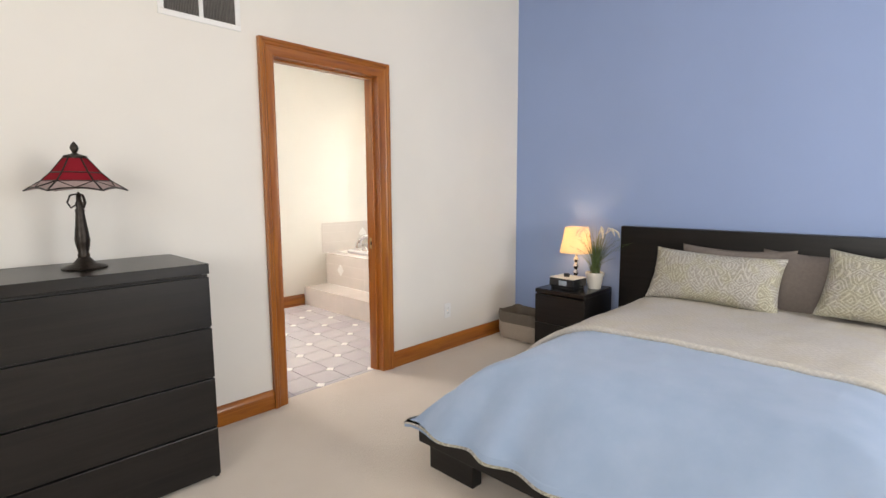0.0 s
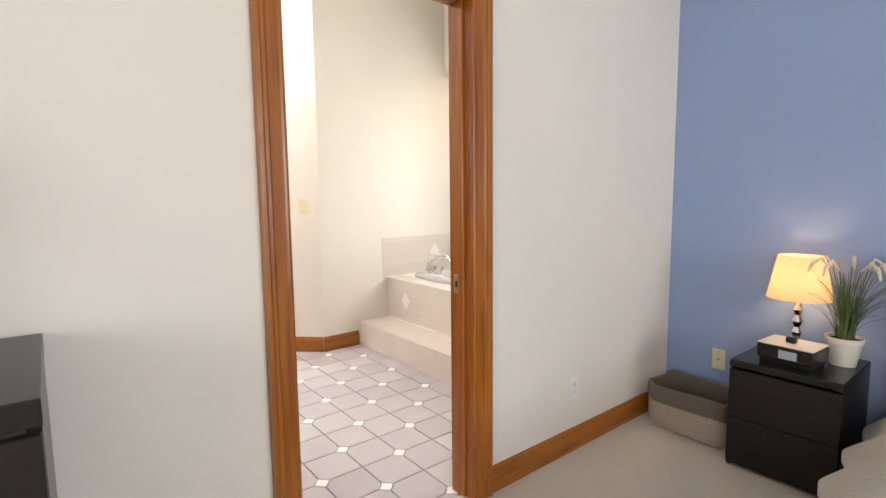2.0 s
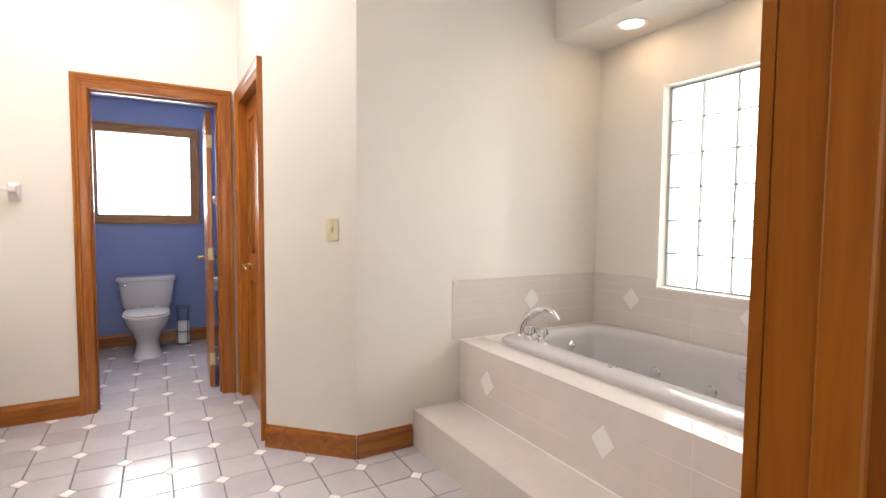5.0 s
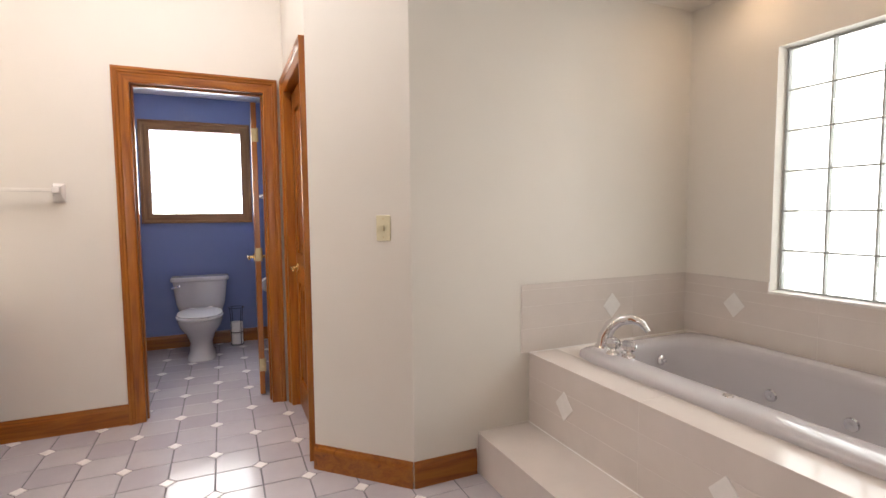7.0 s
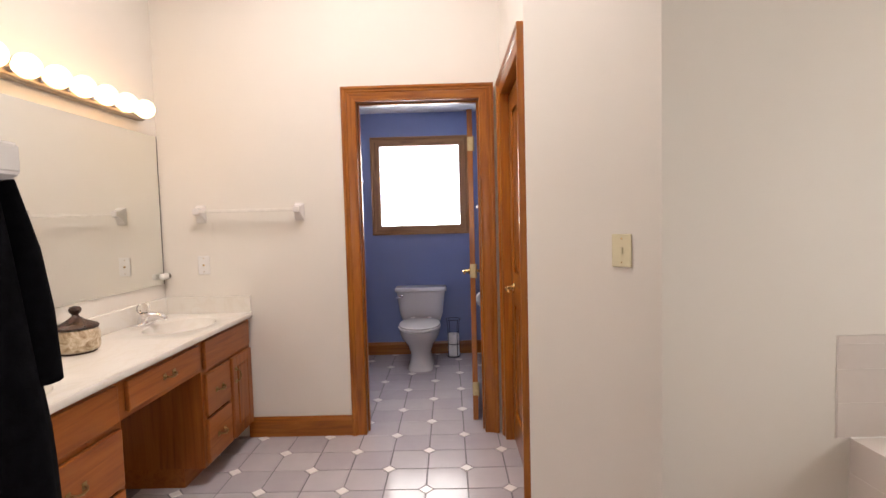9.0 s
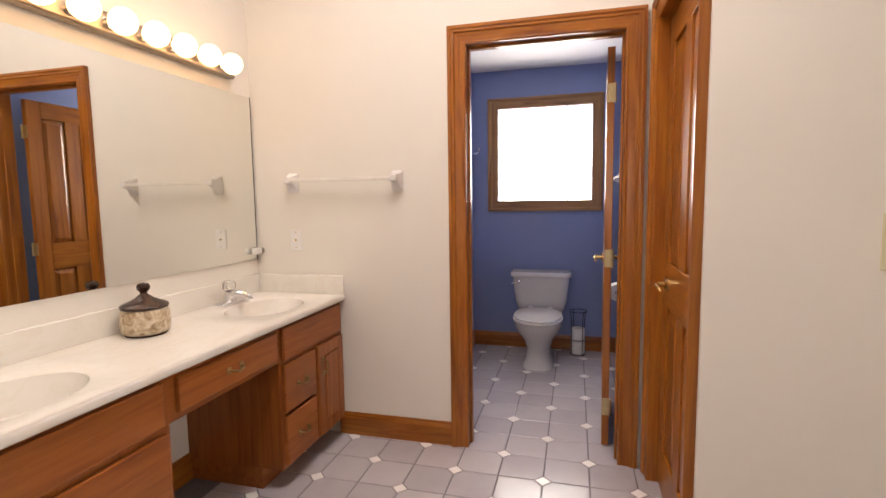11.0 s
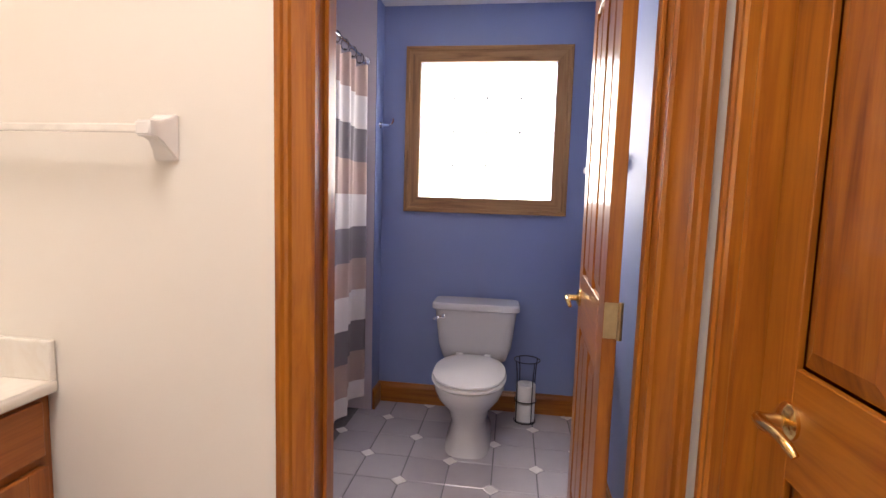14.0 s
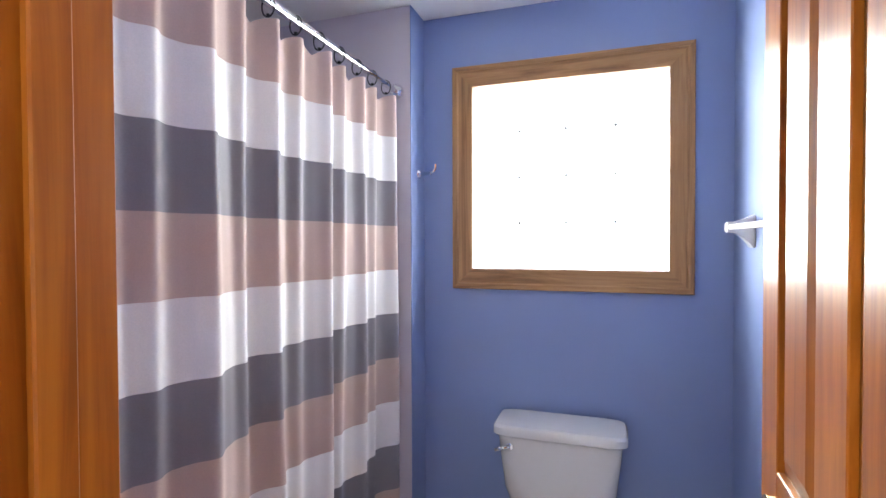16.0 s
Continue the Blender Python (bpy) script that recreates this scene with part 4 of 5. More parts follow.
def tub_surround():
    root = structure(empty("tub_surround", (X0, DK, 0)), "beige tiled tub deck and step with white diamond accents", "tub surround")
    o = Matrix.Translation((-X0, -DK, 0))
    s = Shape().box(X0 + 0.001, X1, ST + 0.0012, DK + 0.0008, 0, SZ - 0.0012, m=o).box(X0 + 0.001, X1, DK + 0.0012, DK + 0.02, 0, DZ - 0.0012, m=o)
    s.box(X0 + 0.001, X1, DK + 0.02, TUB[2] + 0.03, DZ - 0.03, DZ - 0.0012, m=o).box(X0 + 0.001, TUB[0] + 0.03, TUB[2] + 0.03, YN, DZ - 0.03, DZ - 0.0012, m=o).box(TUB[1] - 0.03, X1, TUB[2] + 0.03, YN, DZ - 0.03, DZ - 0.0012, m=o)
    s.box(TUB[0] + 0.03, TUB[1] - 0.03, TUB[3] - 0.02, YN, DZ - 0.03, DZ - 0.0012, m=o)
    s.box(X0, X0 + 0.0078, DK - 0.05, YN, DZ, 0.915, m=o).box(X0 + 0.0078, X1, YN - 0.0078, YN, DZ, GZ0 - 0.009, m=o).box(X0 + 0.0078, G0, YN - 0.0078, YN, GZ0 - 0.009, 0.915, m=o)
    s.make("grout_bed", PALEGROUT, root)
    w, g = 0.7325, 0.0022
    xs = [X0 + 0.001 + k * w for k in range(4)]

    def tile(b, name="tile"):
        return Shape().box(*b, bevel=0.0008, segs=1, m=o).make(name, TUBTILE, root)
    for i, x in enumerate(xs):
        a, b = x + g / 2, min(x + w, X1) - g / 2
        if b - a < 0.02:
            continue
        tile((a, b, ST, ST + 0.008, 0.002, SZ - 0.0005))
        tile((a, b, ST + 0.0005, DK - 0.002, SZ - 0.008, SZ))
        rise = (DZ - SZ) / 3
        for k in range(3):
            tile((a, b, DK, DK + 0.008, SZ + k * rise + g, SZ + (k + 1) * rise - (0.0005 if k == 2 else 0)))
        tile((a, b, DK + 0.0005, DK + 0.168, DZ - 0.008, DZ))
        for z0, z1 in ((DZ + 0.012, 0.685), (0.6874, 0.80), (0.8024, 0.8565)):
            tile((a, b, YN - 0.009, YN - 0.003, z0, z1))
        if a < G0 - 0.05:
            tile((a, min(b, G0 - 0.004), YN - 0.009, YN - 0.003, 0.859, 0.915))
    y = DK - 0.048
    while y < YN - 0.02:
        y1 = min(y + w, YN - 0.009)
        for z0, z1 in ((DZ + 0.004, 0.685), (0.6874, 0.80), (0.8024, 0.885)):
            tile((X0 + 0.003, X0 + 0.009, y + g / 2, y1 - g / 2, z0, z1))
        tile((X0 + 0.003, X0 + 0.009, y + g / 2, y1 - g / 2, 0.8874, 0.915))
        if y > DK:
            tile((X0 + 0.01, TUB[0] + 0.025, max(y + g / 2, DK + 0.17), y1 - g / 2, DZ - 0.008, DZ))
        y = y1
    # diamonds
    def diamond(c, u, v, r=0.06, proud=0.0035):
        n = Vector(u).cross(Vector(v))
        pts = [Vector(c) + Vector(u) * r, Vector(c) + Vector(v) * r * 1.15, Vector(c) - Vector(u) * r, Vector(c) - Vector(v) * r * 1.15]
        s = Shape()
        s.loops([[p for p in pts], [p + n * proud for p in pts]])
        return s
    mo = Matrix.Translation((-X0, -DK, 0))
    for k in range(3):
        x = X0 + 0.293 + k * 0.8
        sh = diamond((x, DK - 0.0005, 0.388), (1, 0, 0), (0, 0, 1))
        bmesh.ops.transform(sh.bm, matrix=mo, verts=sh.bm.verts)
        sh.make("diamond_tile", DIAMOND, root)
        sh = diamond((-4.729 + k * 0.741, YN - 0.0085, 0.772), (1, 0, 0), (0, 0, 1))
        bmesh.ops.transform(sh.bm, matrix=mo, verts=sh.bm.verts)
        sh.make("diamond_tile", DIAMOND, root)
    sh = diamond((X0 + 0.0085, 3.815, 0.765), (0, 1, 0), (0, 0, 1))
    bmesh.ops.transform(sh.bm, matrix=mo, verts=sh.bm.verts)
    sh.make("diamond_tile", DIAMOND, root)
    caulk = Shape()
    for a, b in (((X0, ST, SZ), (X0, DK, SZ)), ((X0, DK, SZ), (X1, DK, SZ)), ((X0, DK, SZ), (X0, DK, DZ)), ((X0 + 0.008, DK, DZ), (X0 + 0.008, YN - 0.01, DZ)), ((X0, ST, 0.0), (X0, ST, SZ))):
        caulk.tube([mo @ Vector(a), mo @ Vector(b)], 0.0045, 6)
    caulk.make("caulk", DIAMOND, root)
    return root


tub_surround()


def bathtub():
    a, b, c, d = TUB
    root = tagged(empty("bathtub", ((a + b) / 2, (c + d) / 2, DZ)), "white drop-in whirlpool tub with rounded rim", "bathtub")
    o = (-(a + b) / 2, -(c + d) / 2, -DZ)

    def r(dx, z, p):
        return [q + Vector(o) for q in ellipse_ring(a + dx, b - dx, c + dx * (1.75 if z > DZ - 0.05 or dx > 0.09 else 1.0), d - dx, z, p)]
    rings = [r(0.0, DZ + 0.001, 12), r(0.0, DZ + 0.02, 12), r(0.008, DZ + 0.03, 12), r(0.03, DZ + 0.034, 10), r(0.078, DZ + 0.033, 7), r(0.09, DZ + 0.024, 6), r(0.098, DZ - 0.02, 5.5), r(0.125, DZ - 0.2, 5), r(0.155, DZ - 0.36, 4.5), r(0.2, DZ - 0.42, 4), r(0.32, DZ - 0.43, 3)]
    s = Shape().loops(rings, caps=False)
    s.bm.faces.new([v for v in list(s.bm.verts)[-64:]])
    s.make("shell", ACRYLIC, root, smooth=True, angle=60)
    # armrest shelf with grab rail
    Shape().box(0.02, 0.6, 0.3, 0.36, -0.07, -0.012, 0.012, 3).make("armrest", ACRYLIC, root, smooth=True)
    Shape().lathe([(0.001, 0), (0.022, 0), (0.02, 0.012), (0.012, 0.018), (0.001, 0.019)], 16, Matrix.Translation((0.08, 0.33, -0.012))).make("air_knob", CHROME, root, smooth=True)
    Shape().lathe([(0.001, 0), (0.028, 0), (0.028, 0.006), (0.018, 0.014), (0.001, 0.016)], 20, pose(-0.852, 0.06, -0.062, 0, 90, 0)).lathe([(0.001, 0.01), (0.009, 0.012), (0.009, 0.03), (0.001, 0.032)], 12, pose(-0.852, 0.06, -0.062, 0, 90, 0)).make("overflow", CHROME, root, smooth=True)
    for x, y, z, rz in ((-0.45, 0.322, -0.16, 0), (-0.12, 0.322, -0.17, 0), (0.72, 0.322, -0.17, 0)):
        Shape().lathe([(0.001, 0), (0.03, 0), (0.026, 0.008), (0.012, 0.01), (0.001, 0.006)], 18, pose(x, y, z, 90, 0, rz)).make("jet", CHROME, root, smooth=True)
    Shape().lathe([(0.001, 0), (0.02, 0), (0.018, 0.006), (0.001, 0.01)], 16, Matrix.Translation((-0.19, -0.335, 0.032))).make("button", CHROME, root, smooth=True)
    return root


bathtub()


def tub_faucet(at):
    root = tagged(empty("tub_faucet", at), "chrome arched tub spout with crystal knobs", "faucet")
    pts = [(0, 0, 0), (0.006, 0, 0.045), (0.03, 0, 0.092), (0.07, 0, 0.122), (0.115, 0, 0.13), (0.155, 0, 0.118), (0.182, 0, 0.085)]
    s = Shape().tube(pts, [0.031, 0.028, 0.026, 0.024, 0.021, 0.017, 0.011], 16)
    s.lathe([(0.001, 0), (0.038, 0), (0.034, 0.01), (0.001, 0.012)], 20)
    s.make("spout", CHROME, root, smooth=True)
    for x, y in ((0.06, -0.09), (0.125, -0.105)):
        Shape().lathe([(0.001, 0), (0.028, 0), (0.026, 0.008), (0.014, 0.014), (0.012, 0.022), (0.001, 0.023)], 18, Matrix.Translation((x, y, 0))).make("valve_base", CHROME, root, smooth=True)
        Shape().lathe([(0.001, 0.022), (0.022, 0.024), (0.031, 0.036), (0.029, 0.056), (0.017, 0.064), (0.001, 0.065)], 8, Matrix.Translation((x, y, 0))).make("crystal_knob", CLEAR, root)
    return root


tub_faucet(pose(-4.875, 3.61, DZ + 0.032, 0, 0, 35)).scale = (1.15, 1.15, 1.2)


# glass block window
def block_window():
    root = structure(empty("window_1", (G0, YN, GZ0)), "window of wavy clear glass blocks in pale mortar", "glass block window")
    nx, nz = 6, 6
    w, h = (G1 - G0 - 0.02) / nx, (GZ1 - GZ0 - 0.02) / nz
    m = Shape().box(0.003, w - 0.003, 0.07, 0.088, 0.003, h - 0.003, 0.004, 2).mesh("glass_block", BLOCK)
    for i in range(nx):
        for k in range(nz):
            b = new("glass_block", m)
            b.parent, b.location, b.visible_shadow = root, (0.01 + i * w, 0, 0.01 + k * h), False
    s = Shape()
    for i in range(nx + 1):
        x = 0.01 + i * w
        s.box(x - 0.004, x + 0.004, 0.064, 0.1, 0, GZ1 - GZ0)
    for k in range(nz + 1):
        z = 0.01 + k * h
        s.box(0, G1 - G0, 0.065, 0.099, z - 0.0042, z + 0.0042)
    s.make("mortar", plain("grey_mortar", (0.5, 0.52, 0.51), 0.8), root)
    Shape().box(0.001, G1 - G0 - 0.001, -0.012, 0.2, -0.008, 0.004, 0.003).make("sill", DIAMOND, root)
    return root


block_window()
dl = tagged(empty("downlight", (-3.95, 4.17, SOFFIT)), "round recessed downlight, lit, in the soffit", "lamp")
Shape().lathe([(0.065, 0), (0.095, 0), (0.092, -0.008), (0.066, -0.004), (0.065, 0)], 32, caps=False).make("trim_ring", WHITEPL, dl, smooth=True)
Shape().lathe([(0.001, -0.002), (0.065, -0.002), (0.065, -0.003), (0.001, -0.003)], 32).make("lens", DOWN, dl)
dl2 = copy_thing(dl, Matrix.Translation((-4.62, 4.17, SOFFIT)))

# skylight pane
structure(Shape().box(S0 - 0.03, S1 + 0.03, S2 - 0.03, S3 + 0.03, BATH_CEIL + 0.1, BATH_CEIL + 0.11).make("window_skylight", PANE), "frosted skylight pane in the ceiling", "skylight").visible_shadow = False


# vanity
VX0, VX1, VY1, VZ = TW + 0.003, -4.2, 0.675, 0.765


def pull(at, parent, vertical=False):
    s = Shape()
    pts = [(-0.032, 0, 0), (-0.032, 0.016, 0), (-0.02, 0.024, -0.005), (0, 0.026, -0.008), (0.02, 0.024, -0.005), (0.032, 0.016, 0), (0.032, 0, 0)]
    s.tube(pts, [0.004, 0.004, 0.004, 0.005, 0.004, 0.004, 0.004], 8)
    for x in (-0.036, 0.036):
        s.box(x - 0.011, x + 0.011, 0, 0.004, -0.013, 0.013, 0.0015, 1)
        s.lathe([(0.001, 0.004), (0.008, 0.004), (0.006, 0.008), (0.001, 0.009)], 12, pose(x, 0, 0, -90, 0, 0))
    ob = s.make("handle", ANTIQUE, parent, smooth=True)
    ob.location = at
    if vertical:
        ob.rotation_euler = (0, radians(90), 0)
    return ob


def vanity():
    root = tagged(empty("vanity", (VX0, YS, 0)), "honey oak double vanity with a knee space", "vanity")
    o = Matrix.Translation((-VX0, -YS, 0))
    K0, K1 = -5.845, -5.235      # knee space
    for a, b in ((VX0, K0), (K1, VX1)):
        Shape().box(a, b, YS + 0.002, YS + 0.4, 0.0, 0.1, m=o).make("plinth", CAB["x"], root)
        Shape().box(a, a + 0.018, YS + 0.002, VY1 - 0.02, 0.1, VZ, m=o).box(b - 0.018, b, YS + 0.002, VY1 - 0.02, 0.1, VZ, m=o).box(a + 0.018, b - 0.018, YS + 0.002, VY1 - 0.02, 0.1, 0.12, m=o).make("carcass", CAB["z"], root)
        s = Shape().box(a, a + 0.04, VY1 - 0.02, VY1, 0.1, VZ, m=o).box(b - 0.04, b, VY1 - 0.02, VY1, 0.1, VZ, m=o).box(a + 0.04, b - 0.04, VY1 - 0.02, VY1, 0.1, 0.135, m=o).box(a + 0.04, b - 0.04, VY1 - 0.02, VY1, VZ - 0.03, VZ, m=o)
        mid = a + (b - a) * 0.5
        s.box(mid - 0.02, mid + 0.02, VY1 - 0.02, VY1, 0.135, 0.58, m=o).box(a + 0.04, b - 0.04, VY1 - 0.02, VY1, 0.57, 0.61, m=o)
        s.make("face_frame", CAB["z"], root)
    Shape().box(K0, K1, VY1 - 0.02, VY1, 0.6, VZ, m=o).box(K0, K1, YS + 0.1, VY1 - 0.02, 0.6, 0.62, m=o).make("knee_rail", CAB["x"], root)

    def front(a, b, z0, z1, axis, name):
        p = empty(name, Matrix.Translation((a - VX0, VY1 - YS, z0)))
        p.parent = root
        e = Shape().box(0, b - a, 0, 0.019, 0, z1 - z0, 0.005)
        if name == "cabinet_door":
            q = 0.055
            Shape().box(q + 0.006, b - a - q - 0.006, 0.0195, 0.026, q + 0.006, z1 - z0 - q - 0.006, 0.006, 1).make("raised_panel", CAB["z"], p)
            e.box(0, q, 0.0194, 0.024, 0, z1 - z0, 0.002, 1).box(b - a - q, b - a, 0.0194, 0.024, 0, z1 - z0, 0.002, 1).box(q, b - a - q, 0.0194, 0.024, 0, q, 0.002, 1).box(q, b - a - q, 0.0194, 0.024, z1 - z0 - q, z1 - z0, 0.002, 1)
        e.make("slab", CAB[axis], p)
        return p
    for a, b, mirrored in ((VX0, K0, False), (K1, VX1, True)):
        mid = a + (b - a) * 0.5
        front(a + 0.03, b - 0.02, 0.605, VZ - 0.015, "x", "false_front")
        da, db = ((mid + 0.012, b - 0.02) if not mirrored else (a + 0.02, mid - 0.012))
        ca, cb = ((a + 0.03, mid - 0.012) if not mirrored else (mid + 0.012, b - 0.03))
        for z0, z1 in ((0.36, 0.58), (0.115, 0.345)):
            d = front(da, db, z0, z1, "x", "drawer")
            pull(((db - da) / 2, 0.019, (z1 - z0) / 2), d)
        c = front(ca, cb, 0.115, 0.58, "z", "cabinet_door")
        pull(((cb - ca) - 0.035 if not mirrored else 0.035, 0.024, 0.36), c, True)
    kd = front(K0 + 0.03, K1 - 0.03, 0.625, VZ - 0.02, "x", "drawer")
    pull(((K1 - K0) / 2 - 0.03, 0.019, 0.06), kd)
    return root


vanity()


def countertop():
    root = tagged(empty("marble_countertop", (VX0, YS, VZ)), "cream cultured-marble counter with two oval sinks", "countertop")
    X, Y = VX1 - VX0, VY1 + 0.03 - YS
    bowls = [(0.36, 0.29), (X - 0.7, 0.29)]
    s = Shape()
    n, rx, ry = 40, 0.225, 0.165

    def ell(c, k, z):
        return [Vector((c[0] + rx * k * math.cos(2 * math.pi * i / n), c[1] + ry * k * math.sin(2 * math.pi * i / n), z)) for i in range(n)]

    def sq(c, x0, x1, z):
        pts = []
        for i in range(n):
            a = 2 * math.pi * i / n
            dx, dy = math.cos(a), math.sin(a)
            k = min(((x1 - c[0]) if dx > 0 else (x0 - c[0])) / dx if abs(dx) > 1e-6 else 9, ((Y - c[1]) if dy > 0 else -c[1]) / dy if abs(dy) > 1e-6 else 9)
            pts.append(Vector((c[0] + dx * k, c[1] + dy * k, z)))
        return pts
    spans = [(0.0, 0.72), (X - 1.0, X - 0.4)]
    top = 0.032
    for c, (a, b) in zip(bowls, spans):
        s.loops([sq(c, a, b, top), ell(c, 1.08, top), ell(c, 1.0, top - 0.006), ell(c, 0.93, top - 0.04), ell(c, 0.75, top - 0.1), ell(c, 0.4, top - 0.125), ell(c, 0.08, top - 0.13)], caps=False)
        # corners left by the radial skin
        for cx, cy in ((a, 0), (b, 0), (a, Y), (b, Y)):
            pts = sq(c, a, b, top)
            near = sorted(pts, key=lambda p: (p - Vector((cx, cy, top))).length)[:2]
            v = [s.bm.verts.new(p) for p in (near[0], Vector((cx, cy, top)), near[1])]
            s.bm.faces.new(v)
    for a, b in ((0.72, X - 1.0), (X - 0.4, X)):
        v = [s.bm.verts.new(p) for p in ((a, 0, top), (b, 0, top), (b, Y, top), (a, Y, top))]
        s.bm.faces.new(v)
    s.make("slab_top", MARBLE, root, smooth=True, angle=30)
    Shape().box(0, X, Y - 0.03, Y + 0.004, -0.0, top - 0.001, 0.008, 3).make("front_edge", MARBLE, root, smooth=True)
    Shape().box(0, X, 0.0, 0.018, top - 0.002, top + 0.105, 0.005).make("backsplash", MARBLE, root)
    Shape().box(0, 0.018, 0.018, Y, top - 0.002, top + 0.105, 0.005).make("sidesplash", MARBLE, root)
    for c in bowls:
        Shape().lathe([(0.001, 0), (0.02, 0), (0.018, 0.004), (0.001, 0.005)], 16, Matrix.Translation((c[0], c[1], top - 0.13))).make("drain", CHROME, root, smooth=True)
    return root


countertop()
CZ = VZ + 0.033


def basin_faucet(at):
    root = tagged(empty("basin_faucet", at), "chrome single-lever basin faucet with crystal knob", "faucet")
    s = Shape().box(-0.075, 0.075, -0.025, 0.025, 0, 0.016, 0.007, 3)
    s.lathe([(0.001, 0.014), (0.03, 0.014), (0.024, 0.04), (0.02, 0.055), (0.001, 0.057)], 20)
    s.tube([(0, 0, 0.03), (0, 0.04, 0.046), (0, 0.08, 0.044), (0, 0.102, 0.034), (0, 0.106, 0.024)], [0.024, 0.02, 0.017, 0.015, 0.012], 12)
    s.make("body", CHROME, root, smooth=True)
    Shape().lathe([(0.001, 0.056), (0.018, 0.058), (0.029, 0.072), (0.028, 0.092), (0.018, 0.104), (0.001, 0.106)], 8).make("crystal_knob", CLEAR, root)
    return root


f1 = basin_faucet((VX0 + 0.36, YS + 0.085, CZ))
f1.scale = (1.15, 1.15, 1.15)
f2 = copy_thing(f1, Matrix.Translation((VX1 - 0.7, YS + 0.085, CZ)))


def jar(at):
    root = tagged(empty("jar", at), "mottled tan jar with dark turned-wood lid", "jar")
    m, t, b = material("mottled_tan_stoneware", 0.45)
    v = coords(t)
    t.links.new(ramp(t, noisy(t, v, 28, 5, 0.6, 1.0), [(0.35, (0.26, 0.17, 0.09)), (0.5, (0.5, 0.4, 0.27)), (0.65, (0.66, 0.58, 0.45))]), b.inputs["Base Color"])
    Shape().lathe([(0.001, 0.004), (0.07, 0.004), (0.084, 0.014), (0.088, 0.03), (0.088, 0.085), (0.08, 0.102), (0.07, 0.106), (0.001, 0.107)], 36).make("body", m, root, smooth=True)
    Shape().lathe([(0.001, 0), (0.074, 0), (0.074, 0.005), (0.001, 0.006)], 32).make("foot", JARLID, root, smooth=True)
    Shape().lathe([(0.001, 0.106), (0.084, 0.106), (0.086, 0.114), (0.08, 0.121), (0.056, 0.131), (0.034, 0.142), (0.022, 0.152), (0.014, 0.158), (0.012, 0.164), (0.022, 0.176), (0.025, 0.187), (0.019, 0.199), (0.001, 0.204)], 32).make("lid", JARLID, root, smooth=True)
    return root


jar((-5.53, 0.3, CZ))
night = tagged(empty("night_light", (-6.38, YS + 0.012, 1.035)), "small white plug-in night light by the mirror", "night light")
Shape().box(-0.05, 0.01, 0, 0.035, -0.018, 0.018, 0.01, 3).make("body", WHITEPL, night, smooth=True)
Shape().lathe([(0.001, 0), (0.016, 0), (0.016, 0.03), (0.001, 0.032)], 16, pose(-0.05, 0.018, 0, 0, -90, 0)).make("lens", plain("grey_lens", (0.25, 0.23, 0.2), 0.3), night, smooth=True)

mir = tagged(Shape().box(TW + 0.016, -4.6, YS + 0.001, YS + 0.007, 0.985, 1.888, 0.0015, 1).make("mirror", MIRROR), "wide frameless mirror above the vanity", "mirror")
Shape().box(TW + 0.0125, TW + 0.0155, YS + 0.001, YS + 0.0085, 0.985, 1.888).make("dark_edge", BRONZE, mir)


def light_bar():
    root = tagged(empty("vanity_light", (-6.27, YS, 1.948)), "chrome light bar with warm globe bulbs, lit", "lamp")
    Shape().box(0, 1.31, 0, 0.05, 0, 0.085, 0.01).make("bar", plain("brushed_nickel_bar", (0.36, 0.3, 0.24), 0.35, 1.0), root)
    for k in range(8):
        x = 0.115 + k * 0.153
        Shape().lathe([(0.001, 0.048), (0.026, 0.05), (0.024, 0.07), (0.001, 0.071)], 16, pose(x, 0, 0.042, -90, 0, 0)).make("socket", CHROME, root, smooth=True)
        ring = [(0.012, 0.066)] + [(0.05 * math.sin(radians(a)), 0.12 - 0.05 * math.cos(radians(a))) for a in range(20, 181, 16)] + [(0.001, 0.17)]
        Shape().lathe(ring, 20, pose(x, 0, 0.042, -90, 0, 0)).make("bulb", BULB, root, smooth=True)
    return root


light_bar()


def towel_bar(name, m, length, label):
    """Ceramic posts with a bar; the wall is the x-z plane, facing -y."""
    root = tagged(empty(name, m), label, "towel bar")
    for x in (0, length):
        s = Shape()
        s.loops([[(x + sx * w / 2, y, z + sz * h / 2) for sx, sz in ((-1, -1), (1, -1), (1, 1), (-1, 1))] for w, h, y, z in ((0.062, 0.108, 0, 0), (0.062, 0.108, -0.007, 0), (0.05, 0.085, -0.016, 0.004), (0.036, 0.05, -0.04, 0.012), (0.036, 0.036, -0.058, 0.014), (0.04, 0.036, -0.075, 0.014), (0.034, 0.03, -0.08, 0.014))])
        bmesh.ops.bevel(s.bm, geom=list(s.bm.edges), offset=0.003, segments=2, affect="EDGES")
        s.make("post", CERAMIC, root, smooth=True, angle=50)
    Shape().box(0.015, length - 0.015, -0.075, -0.057, 0.005, 0.023, 0.003).make("bar", plain("clear_white_bar", (0.8, 0.77, 0.72), 0.2), root)
    return root


towel_bar("towel_bar", pose(TW, 0.42, 1.41, 0, 0, 90), 0.61, "white ceramic towel bar on the cream wall")
towel_bar("towel_bar", pose(-8.07, YT, 1.44, 0, 0, 0), 0.6, "white ceramic towel bar on the blue wall")


